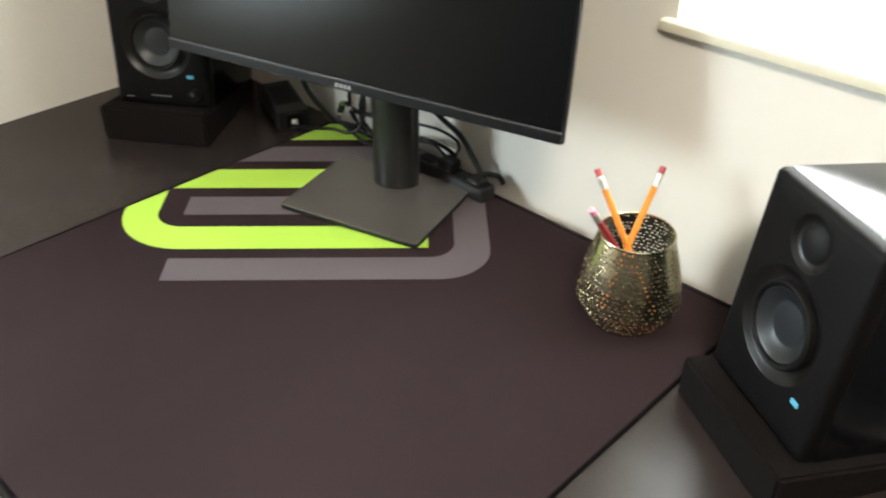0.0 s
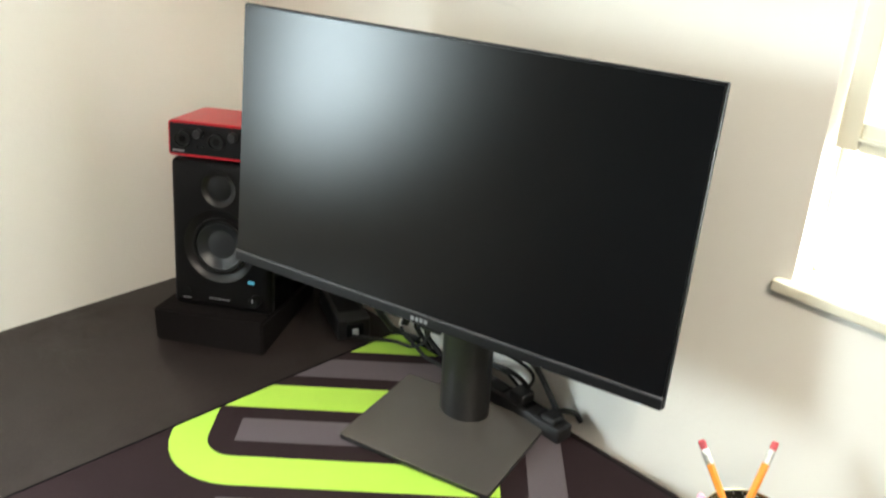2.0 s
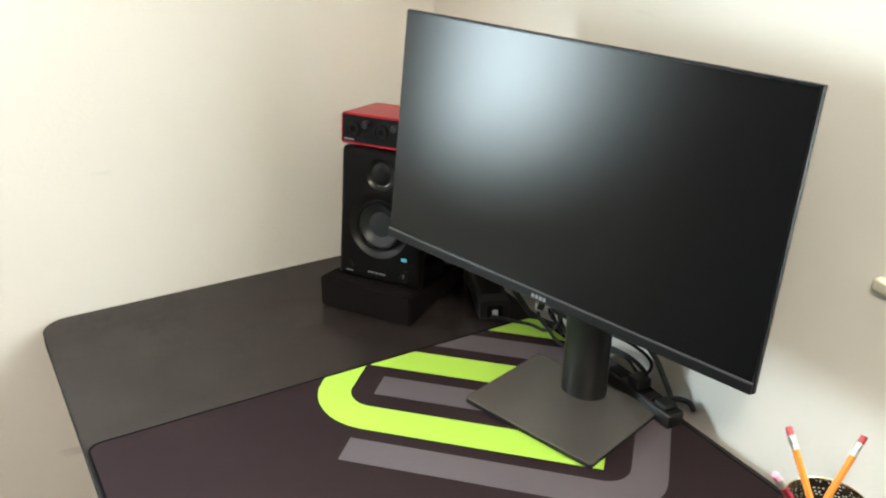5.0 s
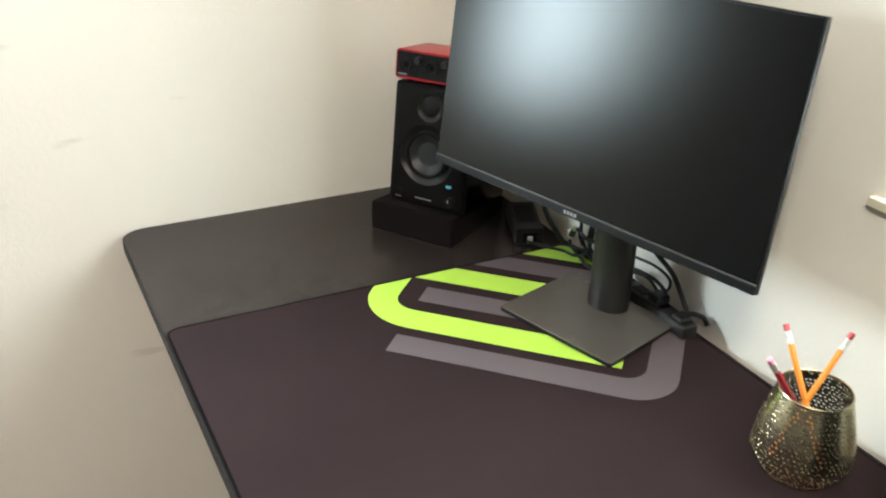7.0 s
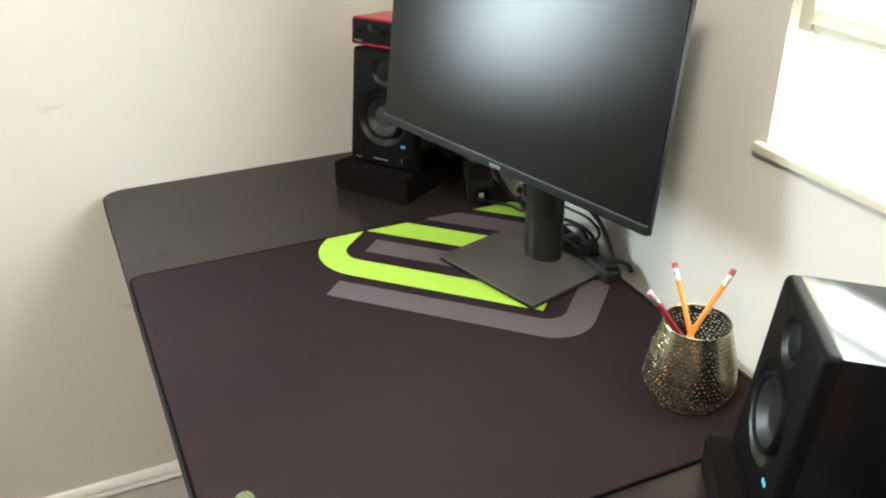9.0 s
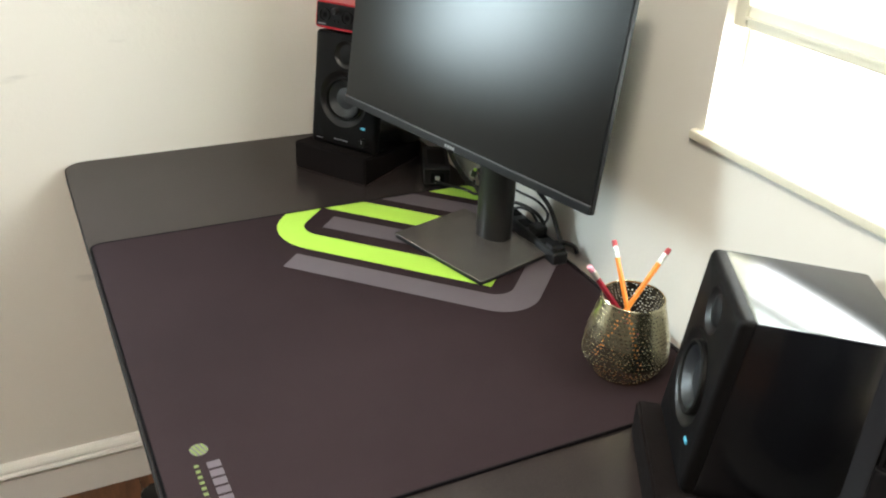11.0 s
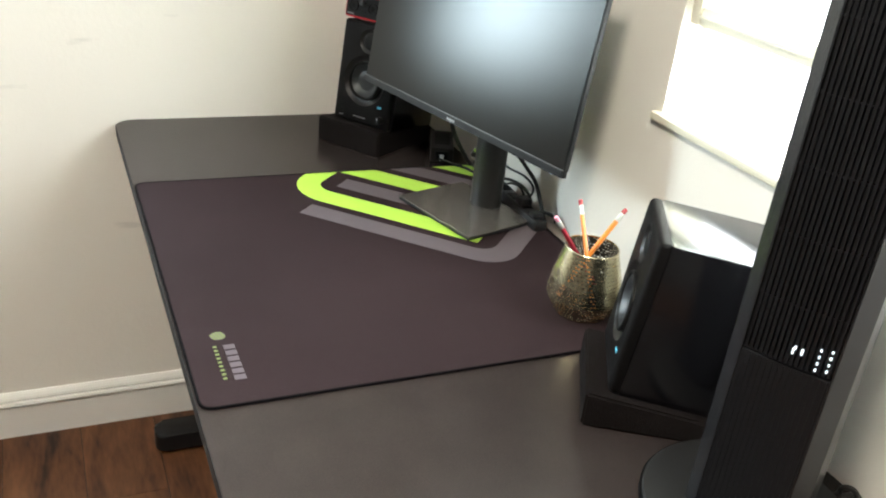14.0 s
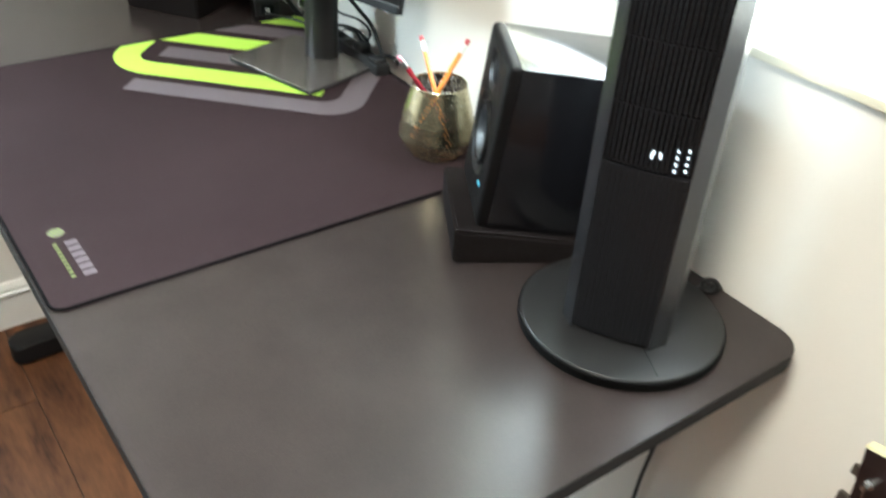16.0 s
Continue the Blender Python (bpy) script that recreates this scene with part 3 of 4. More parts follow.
# ---- speakers on foam wedges ----
def foam_pad(m, hf, hb, label):
    t = thing("isolation_pad", m, label, "speaker pad", "speaker pads")
    b = bmesh.new()
    w, d = 0.0785, 0.19
    v = [b.verts.new(q) for q in ((-w, 0, 0), (w, 0, 0), (w, d, 0), (-w, d, 0), (-w, 0, hf), (w, 0, hf), (w, d, hb), (-w, d, hb))]
    for f in ((0, 3, 2, 1), (4, 5, 6, 7), (0, 1, 5, 4), (1, 2, 6, 5), (2, 3, 7, 6), (3, 0, 4, 7)):
        b.faces.new([v[k] for k in f])
    bmesh.ops.bevel(b, geom=b.edges[:], offset=0.003, segments=2, affect="EDGES")
    part("wedge", b, FOAM, t, smooth=True)
    return t


foam_pad(pose(0.110, -0.188, DZ, 0, 0, 33.5), 0.050, 0.028, "dark foam wedge under the speaker by the wall")
foam_pad(pose(0.984, -0.157, DZ, 0, 0, -31.0), 0.046, 0.026, "dark foam wedge under the speaker by the pencil cup")

SP_W, SP_H, SP_D = 0.140, 0.201, 0.160


def annulus(profile, cx, cz, n=40):
    """A turned ring whose axis points out of the baffle (towards -y)."""
    return lathe(profile, n, m=Matrix.Translation((cx, 0, cz)) @ Matrix.Rotation(radians(90), 4, "X"))


def baffle_mesh(w, h, holes, cx):
    """A front plate with rounded edges and round holes, set off the middle by cx."""
    b = bmesh.new()
    edges = []
    front = [b.verts.new((x, 0, z)) for x, z in rounded(-w + 0.007, w - 0.007, 0.007, h - 0.007, 0.004, 3)]
    loops = [front]
    for zc, r in holes:
        loops.append([b.verts.new((cx + r * math.cos(2 * math.pi * k / 40), 0, zc + r * math.sin(2 * math.pi * k / 40))) for k in range(40)])
    for lp in loops:
        edges += [b.edges.new((lp[k], lp[(k + 1) % len(lp)])) for k in range(len(lp))]
    bmesh.ops.triangle_fill(b, edges=edges, use_beauty=True)
    rows = [front]
    for y, grow in ((0.0008, 0.0032), (0.0030, 0.0058), (0.0065, 0.0070), (0.0138, 0.0070)):
        g = 0.007 - grow
        rows.append([b.verts.new((x, y, z)) for x, z in rounded(-w + g, w - g, g, h - g, 0.004 + grow * 0.2, 3)])
    for a, c in zip(rows, rows[1:]):
        for k in range(len(a)):
            b.faces.new((a[k], a[(k + 1) % len(a)], c[(k + 1) % len(a)], c[k]))
    for lp in loops[1:]:
        deep = [b.verts.new((v.co.x, 0.034, v.co.z)) for v in lp]
        for k in range(len(lp)):
            b.faces.new((lp[k], lp[(k + 1) % len(lp)], deep[(k + 1) % len(lp)], deep[k]))
        b.faces.new(deep)
    return b


def speaker(m, label, controls):
    t = thing("studio_speaker", m, label, "speaker", "desk speakers")
    w = SP_W / 2
    shell_mesh = box(-w, w, 0.0138, SP_D, 0, SP_H, 0.004, 2)
    front = [f for f in shell_mesh.faces if all(v.co.y < 0.0140 for v in f.verts)]
    bmesh.ops.delete(shell_mesh, geom=front, context="FACES")     # the front plate closes the box
    part("cabinet", shell_mesh, VINYL, t, "black vinyl-wrapped box", smooth=True)
    zw, zt, cx = 0.088, 0.1665, -0.003
    baffle = part("baffle", baffle_mesh(w, SP_H, ((zw, 0.0502), (zt, 0.0240)), cx), BAFFLE, t, "moulded black front", smooth=True)
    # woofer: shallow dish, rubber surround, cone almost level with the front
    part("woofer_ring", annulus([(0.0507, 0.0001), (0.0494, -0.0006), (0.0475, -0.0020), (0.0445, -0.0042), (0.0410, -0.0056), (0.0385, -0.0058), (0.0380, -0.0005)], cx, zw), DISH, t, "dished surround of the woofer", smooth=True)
    part("woofer_surround", annulus([(0.0382, -0.0010), (0.0378, 0.0008), (0.0362, 0.0020), (0.0340, 0.0012), (0.0322, -0.0016)], cx, zw), RUBBER, t, "black rubber surround", smooth=True)
    cone = part("woofer_cone", annulus([(0.0325, -0.0014), (0.0317, -0.0004), (0.0308, -0.0008), (0.0270, -0.0036), (0.0235, -0.0060), (0.0205, -0.0078), (0.0185, -0.0084), (0.0, -0.0088)], cx, zw), CONE, t, "grey woven cone", smooth=True)
    part("dust_cap", annulus([(0.0190, -0.0080), (0.0170, -0.0077), (0.0125, -0.0072), (0.0070, -0.0069), (0.0000, -0.0068)], cx, zw), CONE, cone, smooth=True)
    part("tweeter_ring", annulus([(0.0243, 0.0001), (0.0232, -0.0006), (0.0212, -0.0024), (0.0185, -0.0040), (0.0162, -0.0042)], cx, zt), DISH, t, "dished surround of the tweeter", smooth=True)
    part("tweeter_dome", annulus([(0.0164, -0.0040), (0.0146, -0.0026), (0.0105, -0.0010), (0.0048, -0.0002), (0.0000, 0.0)], cx, zt), DOME, t, "small soft dome", smooth=True)
    part("power_light", box(0.038, 0.047, -0.0012, 0.002, 0.0415, 0.0460, 0.0004), LED, t, "lit blue badge")
    if not controls:
        return t
    knob = part("volume_knob", annulus([(0, 0.014), (0.0065, 0.014), (0.0075, 0.012), (0.0078, 0.0), (0, 0.0)], 0.050, 0.020, 20), RUBBER, t, smooth=True)
    part("knob_line", box(0.0494, 0.0506, -0.0146, -0.0138, 0.021, 0.0265), SILVER, knob)
    part("jack", annulus([(0.002, 0.0005), (0.0052, 0.0005), (0.0055, 0.0022), (0.002, 0.0022)], -0.050, 0.020, 16), RUBBER, t, smooth=True)
    bmk = None
    for k in range(5):
        bmk = box(-0.018 + 0.0062 * k, -0.0132 + 0.0062 * k, -0.0006, 0.001, 0.0125, 0.0148, bm=bmk)
    part("lettering", bmk, SILVER, t)
    part("jack_caption", box(-0.056, -0.044, -0.0006, 0.001, 0.0090, 0.0105), SILVER, t)
    return t


sp_left = speaker(pose(0.103, -0.161, 0.8000, -6.5, 0, 33.5), "small black studio speaker with a red box on top", True)
sp_right = speaker(pose(0.994, -0.135, 0.7962, -6.0, 0, -31.0), "small black studio speaker with a blue badge beside the cup", False)

# ---- audio interface on the far speaker ----
iface = thing("audio_interface", sp_left.matrix_basis @ pose(0.0115, 0.003, SP_H + 0.0005, 0, 0, 2), "red metal audio interface with a black front panel", "audio interface")
IW, ID, IH = 0.165, 0.100, 0.046
x0, x1 = -IW / 2, IW / 2
part("case", prism([(x, z) for x, z in rounded(x0, x1, 0.004, 0.004 + IH, 0.005, 4)], -ID, 0.0, bm=None), RED, iface, "red anodised sleeve", smooth=True, at=Matrix.Rotation(radians(90), 4, "X"))
part("front_panel", box(x0 + 0.0025, x1 - 0.0025, -0.002, 0.0005, 0.0075, IH + 0.001, 0.0008), FACE, iface, "black front panel")
for cx in (x0 + 0.020, x0 + 0.066):
    j = part("combo_jack", lathe([(0.004, 0.0), (0.0115, 0.0), (0.0115, 0.003), (0.0095, 0.0035), (0.0088, 0.001), (0.004, 0.0008)], 24,
                                 m=Matrix.Translation((cx, -0.002, 0.027)) @ Matrix.Rotation(radians(90), 4, "X")), DOME, iface, smooth=True)
    part("socket", lathe([(0, 0.0012), (0.0045, 0.0012), (0.0045, 0.0002), (0, 0.0002)], 16, m=Matrix.Translation((cx, -0.002, 0.027)) @ Matrix.Rotation(radians(90), 4, "X")), FANDARK, j)
for cx in (x0 + 0.043, x0 + 0.090):
    k = part("gain_knob", lathe([(0, 0.010), (0.0050, 0.010), (0.0056, 0.008), (0.0058, 0.0), (0, 0.0)], 20,
                                m=Matrix.Translation((cx, -0.002, 0.036)) @ Matrix.Rotation(radians(90), 4, "X")), BLACKPLASTIC, iface, smooth=True)
for cx in (x0 + 0.039, x0 + 0.047):
    part("switch", box(cx - 0.0022, cx + 0.0022, -0.0038, -0.002, 0.016, 0.0205, 0.0005), DOME, iface)
part("monitor_knob", lathe([(0, 0.013), (0.011, 0.013), (0.012, 0.011), (0.0125, 0.0), (0, 0.0)], 28, m=Matrix.Translation((x1 - 0.045, -0.002, 0.028)) @ Matrix.Rotation(radians(90), 4, "X")), BLACKPLASTIC, iface, smooth=True)
part("headphone_jack", lathe([(0.003, 0.0), (0.007, 0.0), (0.007, 0.003), (0.003, 0.003)], 20, m=Matrix.Translation((x1 - 0.018, -0.002, 0.028)) @ Matrix.Rotation(radians(90), 4, "X")), CHROME, iface, smooth=True)
part("name_bars", box(x0 + 0.006, x0 + 0.022, -0.0026, -0.0018, 0.0100, 0.0125), SILVER, iface)
for px in (x0 + 0.02, x1 - 0.02):
    for py in (0.015, ID - 0.015):
        part("rubber_foot", lathe([(0, 0), (0.006, 0), (0.006, 0.004), (0, 0.004)], 12), RUBBER, iface, at=pose(px, py, 0))

# ---- pencil cup ----
CX, CY = 0.816, -0.056
cup = thing("pencil_cup", pose(CX, CY, MZ), "antique brass pencil cup of punched, hammered metal", "pencil cup")
C_PROFILE = [(0.0360, 0.0), (0.0420, 0.009), (0.0480, 0.018), (0.0537, 0.0281), (0.0530, 0.036), (0.0505, 0.056), (0.0468, 0.072), (0.0430, 0.086), (0.0396, 0.098), (0.0375, 0.106)]


def cup_radius(h):
    for (r0, h0), (r1, h1) in zip(C_PROFILE, C_PROFILE[1:]):
        if h <= h1:
            return r0 + (r1 - r0) * (h - h0) / (h1 - h0)
    return C_PROFILE[-1][0]


b = bmesh.new()
AROUND, UP, SKIN = 58, 20, 0.0008
rng = random.Random(7)
made = {}


def cup_vert(i, h, inside):
    """A point of the cup's wall at the angle step i (may be fractional) and height h, on its outer or inner skin."""
    key = (round((i % AROUND) * 64), round(h * 1e6), inside)
    if key not in made:
        a = 2 * math.pi * i / AROUND
        r = cup_radius(h) - SKIN * inside
        made[key] = b.verts.new((r * math.cos(a), r * math.sin(a), h))
    return made[key]


def wall_face(verts, inside):
    f = b.faces.new(verts)
    f.material_index = inside


H0, H1 = 0.003, 0.1035
for j in range(UP):
    h0, h1 = H0 + (H1 - H0) * j / UP, H0 + (H1 - H0) * (j + 1) / UP
    for k in range(AROUND):
        i = k + 0.5 * (j % 2)
        rims = [[cup_vert(i, h0, n), cup_vert(i + 0.5, h0, n), cup_vert(i + 1, h0, n), cup_vert(i + 1, h1, n), cup_vert(i + 0.5, h1, n), cup_vert(i, h1, n)] for n in (0, 1)]
        if rng.random() < (0.30 if j > UP - 3 else 0.07):
            wall_face(rims[0], 0), wall_face(rims[1], 1)
            continue
        s = rng.uniform(0.22, 0.33) * (1.2 if j < 6 else 1.02)
        ox, oy = rng.uniform(-1, 1) * (0.47 - s), rng.uniform(-1, 1) * (0.47 - s)
        lean = rng.uniform(-25, 25)
        holes = [[], []]
        for ang in (215, 270, 325, 35, 90, 145):
            h = h0 + (h1 - h0) * (0.5 + oy + 0.85 * s * math.sin(radians(ang + lean)))
            a = 2 * math.pi * (i + 0.5 + ox + s * math.cos(radians(ang + lean))) / AROUND
            for n in (0, 1):
                r = cup_radius(h) - SKIN * n
                holes[n].append(b.verts.new((r * math.cos(a), r * math.sin(a), h)))
        for q in range(6):
            w = (q + 1) % 6
            wall_face((rims[0][q], rims[0][w], holes[0][w], holes[0][q]), 0)
            wall_face((rims[1][w], rims[1][q], holes[1][q], holes[1][w]), 1)
            wall_face((holes[0][q], holes[0][w], holes[1][w], holes[1][q]), 0)
wall = part("punched_wall", b, BRASS, cup, "punched antique brass", smooth=True)
wall.data.materials.append(SHADED_BRASS)      # the inner skin is darker: shade inside the cup put into its colour
part("floor_disc", lathe([(0, 0), (0.0368, 0), (0.0378, 0.004), (0, 0.004)], 48), BRASS, cup)
part("rolled_rim", lathe([(0.0371, 0.1030), (0.0385, 0.1035), (0.0387, 0.1050), (0.0379, 0.1062), (0.0368, 0.1056), (0.0366, 0.1040), (0.0371, 0.1030)], 56), BRASS, cup, smooth=True)


def pencil(bottom, top, label, body, eraser, r=0.0036):
    a, e = Vector(bottom), Vector(top)
    d = (e - a).normalized()
    length = (e - a).length
    m = Matrix.Translation(a) @ d.to_track_quat("Z", "Y").to_matrix().to_4x4()
    t = thing("pencil", m, label, "pencil", "pencils in the cup")
    part("shaft", prism([(r * math.cos(radians(60 * k)), r * math.sin(radians(60 * k))) for k in range(6)], 0, length - 0.021), body, t)
    f = part("ferrule", lathe([(r, length - 0.022), (r * 1.04, length - 0.0215), (r * 1.04, length - 0.017), (r * 0.94, length - 0.016), (r * 1.04, length - 0.015), (r * 1.04, length - 0.009), (r * 0.94, length - 0.008)], 16), FERRULE, t, smooth=True)
    part("eraser", lathe([(r * 0.92, length - 0.009), (r * 0.92, length - 0.001), (r * 0.7, length), (0, length)], 16), eraser, t, smooth=True)


pencil((0.852, -0.060, 0.778), (0.756, -0.049, 0.906), "orange wooden pencil with a red eraser standing in the cup", PENCIL, ERASER)
pencil((0.809, -0.096, 0.783), (0.804, -0.002, 0.909), "orange wooden pencil with a worn eraser, leaning in the cup", PENCIL, ERASER)
pencil((0.803, -0.030, 0.790), (0.795, -0.112, 0.902), "crimson pencil with a pink eraser leaning in the cup", CRIMSON, PINK)

# ---- tower fan ----
FX, FY = 1.236, -0.104
fan = thing("tower_fan", Matrix.Translation((FX, FY, DZ)) @ Matrix.Rotation(radians(0.3), 4, Vector((-0.61, 0.79, 0))) @ pose(0, 0, 0, 0, 0, 30), "charcoal tower fan with a vertical louvred grille on a round base", "fan")
LEVEL = fan.matrix_basis.inverted() @ pose(FX, FY, DZ)     # the base lies flat, the column leans a little
fb = part("base_disc", lathe([(0, 0), (0.107, 0), (0.1108, 0.003), (0.1108, 0.0126), (0.1095, 0.0140), (0.102, 0.0152), (0.064, 0.0172), (0, 0.018)], 72), FANBASE, fan, "round charcoal base", smooth=True, at=LEVEL)
part("base_rim", lathe([(0.107, 0.0004), (0.1112, 0.0006), (0.1128, 0.0030), (0.1130, 0.0108), (0.1120, 0.0122), (0.107, 0.0122)], 72), FANDARK, fb, "black rim", smooth=True)
a = radians(-25)
part("seam", rod((0.062 * math.cos(a), 0.062 * math.sin(a), 0.0172), (0.104 * math.cos(a), 0.104 * math.sin(a), 0.0150), 0.0005), FANDARK, fb)
FH = 0.86
K, KW = 1.02, 1.09      # scale of the column, and of its front across
shell = [(-0.0400, -0.046), (-0.0400, -0.0535), (-0.0418, -0.0530), (-0.0555, -0.0350), (-0.0560, 0.020), (-0.047, 0.046), (-0.025, 0.056), (0.025, 0.056), (0.047, 0.046), (0.0560, 0.020), (0.0555, -0.0350), (0.0418, -0.0530), (0.0400, -0.0535), (0.0400, -0.046)]
shell = [(K * x, K * y) for x, y in shell]
part("shell", prism(shell, 0.012, FH, 0.0), FANSHELL, fan, "charcoal plastic shell", smooth=True)
part("front_well", box(-0.0374 * KW, 0.0374 * KW, -0.0470 * K, -0.0455 * K, 0.022, FH - 0.05), FANDARK, fan)
GZ = 0.218
part("lower_panel", prism([(KW * x, K * y) for x, y in ((-0.0373, -0.0472), (-0.0370, -0.0525), (-0.018, -0.0550), (0.0, -0.0558), (0.018, -0.0550), (0.0370, -0.0525), (0.0373, -0.0472))], 0.021, GZ, 0.0015), FANGRILLE, fan, "fine-ribbed black lower panel")
for k in range(15):
    x = -0.034 + 0.068 * k / 14
    x, y = KW * x, K * (-0.0561 + 0.0034 * (x / 0.037) ** 2)
    part("rib", box(x - 0.0009, x + 0.0009, y - 0.0008, y + 0.002, 0.024, GZ - 0.002), FANGRILLE, fan)
for k in range(17):
    x = -0.0345 + 0.069 * k / 16
    x, y = KW * x, K * (-0.0560 + 0.0040 * (x / 0.037) ** 2)
    part("louvre", box(x - 0.0013, x + 0.0013, y, y + 0.010, GZ + 0.002, FH - 0.052), FANGRILLE, fan)
for k in range(9):
    z = GZ + 0.058 + 0.062 * k
    part("cross_bar", prism([(KW * x, K * y) for x, y in ((-0.037, -0.0465), (-0.037, -0.0505), (0.0, -0.0545), (0.037, -0.0505), (0.037, -0.0465))], z, z + 0.002), FANGRILLE, fan)
part("cap", prism([(x * 1.01, y * 1.01) for x, y in shell[1:-1]], FH, FH + 0.018, 0.006, 3), FANSHELL, fan, smooth=True)
lights = [(0.0030, 0.0150, 0.0016, 0.0060), (0.0042, 0.0200, 0.0016, 0.0035), (0.0100, 0.0165, 0.0020, 0.0060)]      # two lit digits
lights += [(0.0235 + 0.0085 * c, 0.0060 + 0.0068 * r + 0.002 * c, 0.0017, 0.0024) for c in (0, 1) for r in range(4)]
for x, z, w, h in lights:
    x, y = KW * x, K * (-0.0568 + 0.0034 * (x / 0.037) ** 2)
    part("indicator_light", box(x - 0.5 * w, x + 0.5 * w, y - 0.0006, y + 0.0008, GZ + z, GZ + z + h), WHITE_LED, fan)

# ---- power strip, brick, cables ----
strip = thing("power_strip", pose(0.468, 0.022, MZ, 0, 0, -2), "black power strip lying along the wall", "power strip")
part("body", box(-0.090, 0.090, -0.013, 0.013, 0, 0.020, 0.004, 3), BLACKPLASTIC, strip, smooth=True)
for k in range(4):
    part("outlet", box(-0.075 + 0.042 * k, -0.048 + 0.042 * k, -0.009, 0.009, 0.0195, 0.0212, 0.001), RUBBER, strip)
part("plug", box(0.058, 0.080, -0.010, 0.010, 0.019, 0.027, 0.004, 3), BLACKPLASTIC, strip, smooth=True)
part("plug", box(0.006, 0.030, -0.011, 0.011, 0.020, 0.034, 0.004, 3), BLACKPLASTIC, strip, smooth=True)

brick = thing("power_adapter", pose(0.163, 0.000, DZ, 0, 0, -23), "black power adapter lying on the desk beside the mat", "power adapter")
part("body", box(-0.056, 0.056, -0.023, 0.023, 0, 0.030, 0.003, 3), ADAPTER, brick, smooth=True)
part("label", box(-0.040, 0.030, -0.016, 0.016, 0.0298, 0.0303), FACE, brick)
part("socket", box(0.0555, 0.0600, -0.012, 0.012, 0.006, 0.024, 0.001), RUBBER, brick)
part("plug_tip", box(0.0590, 0.0640, -0.004, 0.004, 0.006, 0.018, 0.001), WHITEPLASTIC, brick)


def cable(points, r, label, mat=CABLE):
    return tagged(part("cable", tube(smooth_path(points), r, 8), mat, smooth=True), label, "cable", "cables behind the monitor")


cable([(0.552, 0.032, 0.760), (0.536, 0.036, 0.768), (0.517, 0.036, 0.792), (0.493, 0.034, 0.820), (0.466, 0.024, 0.842), (0.445, 0.000, 0.880), (0.440, -0.020, 0.940)], 0.0036, "black power cable looping up behind the monitor")
cable([(0.530, 0.022, 0.777), (0.540, 0.034, 0.782), (0.550, 0.046, 0.778), (0.556, 0.050, 0.768)], 0.0036, "short black cable end by the wall")
cable([(0.485, 0.030, 0.786), (0.493, 0.032, 0.802), (0.486, 0.032, 0.813), (0.455, 0.030, 0.818), (0.400, 0.028, 0.812), (0.375, 0.010, 0.830)], 0.0022, "thin black cable in a loose loop above the power strip")
cable([(0.494, 0.030, 0.778), (0.482, 0.031, 0.792), (0.450, 0.031, 0.797), (0.398, 0.030, 0.788), (0.370, 0.020, 0.775)], 0.0030, "black cable bending into the power strip")
cable([(0.475, 0.028, 0.785), (0.450, 0.030, 0.793), (0.420, 0.030, 0.788), (0.396, 0.030, 0.776), (0.380, 0.028, 0.766)], 0.0022, "thin black cable over the power strip")
cable([(0.222, -0.032, 0.764), (0.240, -0.008, 0.7580), (0.262, 0.010, 0.7575), (0.287, 0.018, 0.7580), (0.304, 0.028, 0.770), (0.312, 0.030, 0.805), (0.330, 0.010, 0.88)], 0.0026, "black cable sagging over the mat from the power adapter")
cable([(0.246, 0.036, 0.764), (0.256, 0.033, 0.7580), (0.291, 0.024, 0.7575), (0.321, 0.016, 0.7575), (0.365, 0.018, 0.7578)], 0.0026, "black cable crossing the lime stripe")
cable([(0.252, -0.040, 0.93), (0.238, -0.020, 0.850), (0.233, -0.006, 0.815), (0.240, 0.010, 0.785), (0.243, 0.030, 0.7580), (0.280, 0.040, 0.7572)], 0.0044, "thick black cable dropping beside the power adapter")
cable([(0.300, -0.010, 0.95), (0.292, 0.022, 0.850), (0.281, 0.030, 0.805), (0.286, 0.032, 0.780), (0.310, 0.034, 0.7580)], 0.0030, "black cable hanging down behind the monitor")
cable([(0.335, -0.010, 0.95), (0.318, 0.024, 0.850), (0.302, 0.032, 0.800), (0.304, 0.034, 0.775), (0.330, 0.036, 0.7580)], 0.0036, "black cable hanging down behind the monitor")
cable([(0.258, 0.034, 0.790), (0.275, 0.030, 0.796), (0.300, 0.026, 0.793), (0.335, 0.026, 0.798)], 0.0034, "black plug lead running along the wall")
tag_plug = thing("usb_plug", pose(0.264, 0.022, 0.786, 10, 10, 30), "small white plug hanging among the cables", "plug")
part("shell", box(-0.004, 0.004, -0.003, 0.003, -0.006, 0.006, 0.001), WHITEPLASTIC, tag_plug)
for at, turn in (((0.276, 0.020, 0.797), 50), ((0.298, 0.018, 0.794), -20)):
    tip = thing("metal_plug", pose(*at, 25, 15, turn), "small bare metal plug hanging among the cables", "plug")
    part("tip", box(-0.003, 0.003, -0.002, 0.002, 0.0, 0.010, 0.0008), CHROME, tip)
    part("grip", box(-0.005, 0.005, -0.0035, 0.0035, -0.014, 0.0, 0.0015), BLACKPLASTIC, tip)

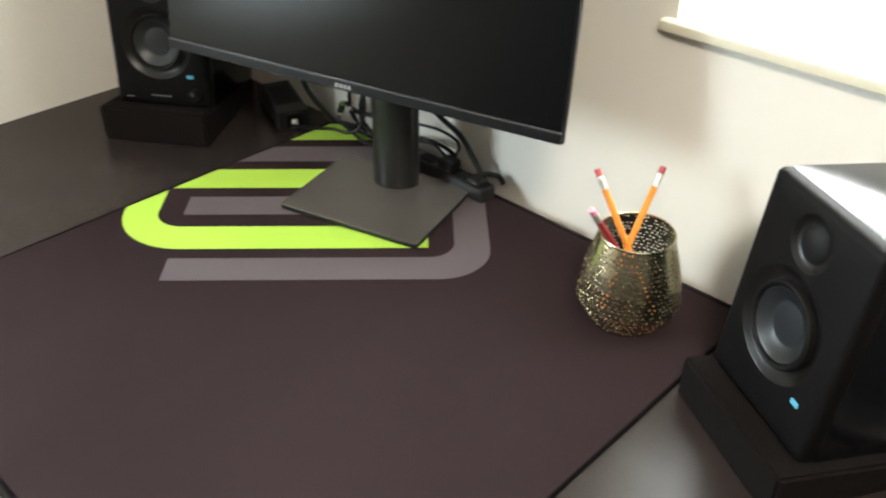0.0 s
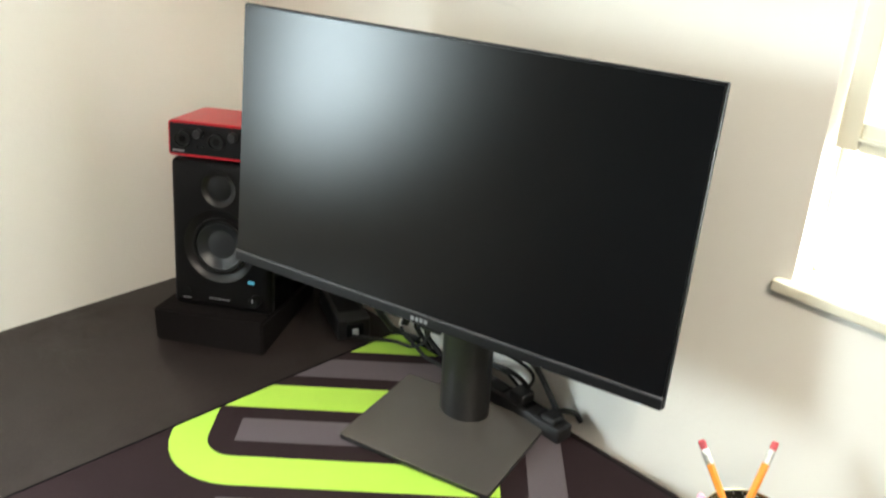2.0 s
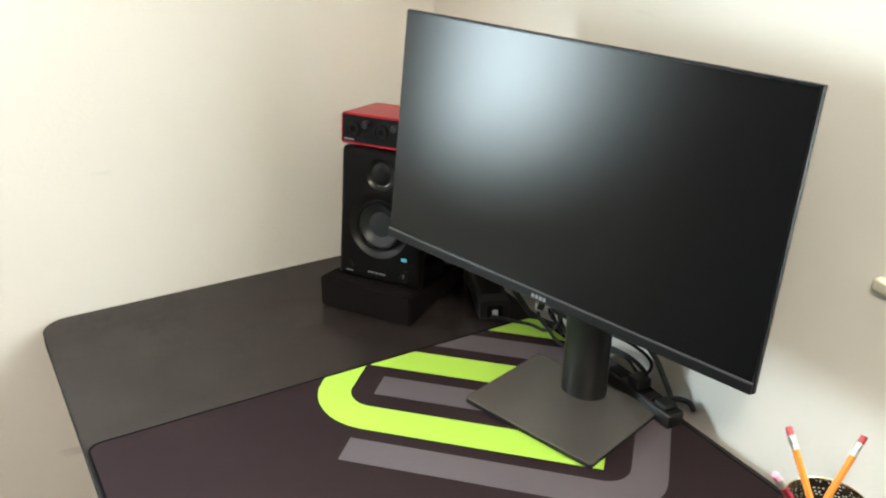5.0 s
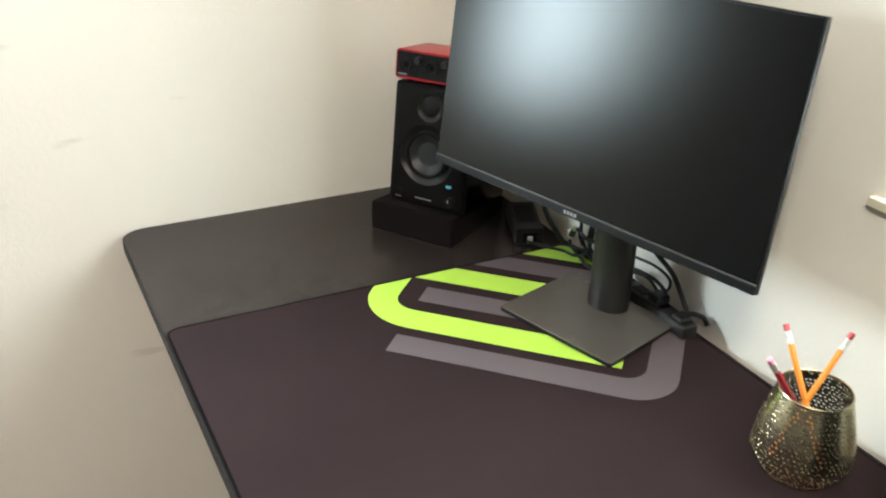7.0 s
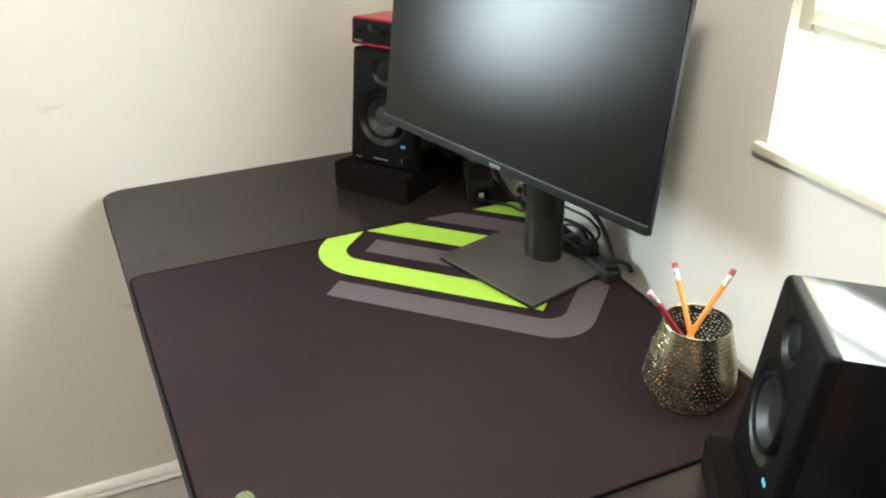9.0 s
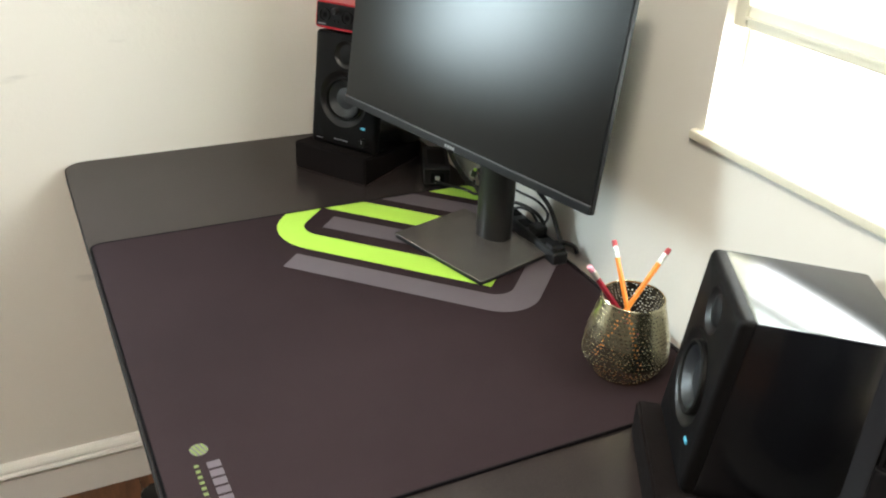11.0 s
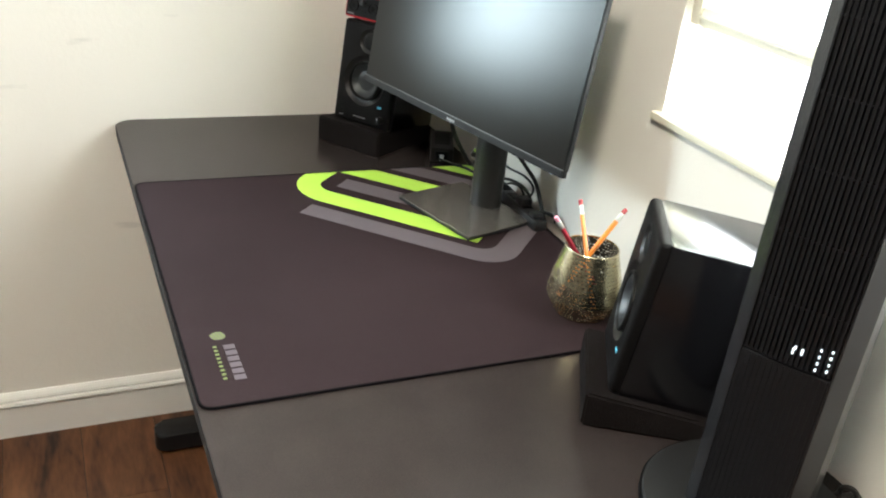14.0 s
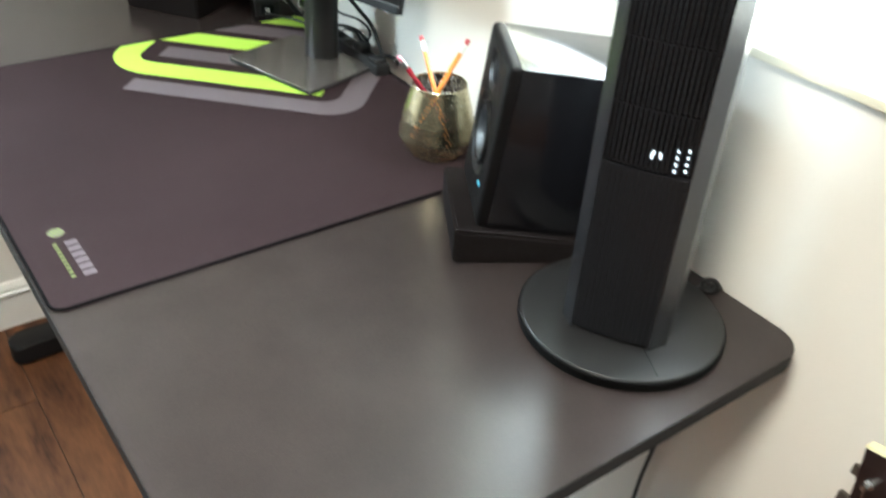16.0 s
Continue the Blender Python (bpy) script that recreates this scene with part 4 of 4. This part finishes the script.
loop = [(1.254 + 0.0070 * math.cos(a), 0.022 + 0.0055 * math.cos(a), DZ + 0.0125 + 0.0085 * math.sin(a)) for a in [radians(200 - 40 * k) for k in range(9)]]
down = [(1.252, 0.042, DZ + 0.004), (1.254, 0.053, DZ - 0.03), (1.252, 0.053, 0.60), (1.228, 0.053, 0.50), (1.216, 0.052, 0.42), (1.211, 0.050, 0.34), (1.212, 0.047, 0.20), (1.225, 0.020, 0.03), (1.26, -0.01, 0.006), (1.32, -0.02, 0.006)]
tagged(part("fan_cord", tube(smooth_path([(1.236, -0.005, DZ + 0.004), (1.242, 0.008, DZ + 0.005)] + loop + down), 0.0030, 10), CABLE, smooth=True),
       "black power cord looping over the desk's back edge", "cord")

tagged(part("cable", tube(smooth_path([(0.072, -0.418, 0.009), (0.076, -0.408, 0.014), (0.080, -0.402, 0.060), (0.10, -0.372, 0.20), (0.17, -0.325, 0.50), (0.22, -0.300, 0.702)]), 0.0085, 10), CABLE, smooth=True),
       "thick black cord hanging from the desk frame to the floor", "cable")

# ---- guitar by the window wall ----
guitar = thing("guitar", pose(1.532, -0.183, 0.004, -14, 0, 0), "electric guitar leaning against the wall, dark headstock with cream edging", "guitar")
hs = [(-0.021, 0.60), (0.021, 0.60), (0.030, 0.635), (0.034, 0.70), (0.042, 0.745), (0.0, 0.752), (-0.042, 0.745), (-0.034, 0.70), (-0.030, 0.635)]
UPRIGHT = Matrix.Rotation(radians(90), 4, "X")
b = prism(hs, -0.007, 0.007)
b.transform(UPRIGHT)
hd = part("headstock", b, MAHOGANY, guitar, "dark glossy headstock")
b = prism([(-0.043, 0.7455), (0.0, 0.7525), (0.043, 0.7455), (0.043, 0.749), (0.0, 0.756), (-0.043, 0.749)], -0.0075, 0.0075)
b.transform(UPRIGHT)
part("binding", b, CREAM, hd, "cream edging")
part("neck", box(-0.021, 0.021, -0.004, 0.014, 0.30, 0.60, 0.004), MAPLE, guitar)
b = prism([(0.16 * math.cos(a) * (1 - 0.22 * math.sin(a)), 0.17 + 0.17 * math.sin(a)) for a in [2 * math.pi * k / 40 for k in range(40)]], -0.02, 0.022, 0.006)
b.transform(UPRIGHT)
part("body", b, MAHOGANY, guitar, smooth=True)
for s in (-1, 1):
    for k in range(3):
        z = 0.645 + 0.035 * k
        tn = part("tuner", lathe([(0, 0), (0.005, 0), (0.005, 0.004), (0.003, 0.005), (0.003, 0.016), (0, 0.016)], 14, m=Matrix.Translation((s * 0.022, -0.007, z)) @ UPRIGHT), CHROME, guitar, smooth=True)
        part("tuner_button", box(s * 0.041 - 0.005, s * 0.041 + 0.005, -0.002, 0.005, z - 0.006, z + 0.006, 0.002), OLDNICKEL, tn)
        part("string", rod((s * 0.022, -0.017, z), (s * (0.004 + 0.005 * k), -0.012, 0.60), 0.0006), CHROME, guitar)

# ---- floor planks ----
PLANK_W, PLANK_L = 0.165, 1.22
mesh_cache = {}
row = 0
y = SY
while y < NY:
    w = min(PLANK_W, NY - y)
    x = WX - (0.37 * row % 1.0) * PLANK_L
    while x < EX:
        x0, x1 = max(x, WX), min(x + PLANK_L, EX)
        if x1 - x0 > 0.02:
            key = (round(w, 3), round(x1 - x0, 3))
            if key not in mesh_cache:
                bm = box(0.0008, x1 - x0 - 0.0008, 0.0008, w - 0.0008, -0.004, 0.0, 0.0007, 1)
                me = bpy.data.meshes.new("plank")
                bm.to_mesh(me)
                bm.free()
                me.materials.append(FLOOR)
                mesh_cache[key] = me
            ob = new("plank", mesh_cache[key])
            ob.parent = floor
            ob.matrix_basis = pose(x0, y, 0)
        x += PLANK_L
    y += PLANK_W
    row += 1
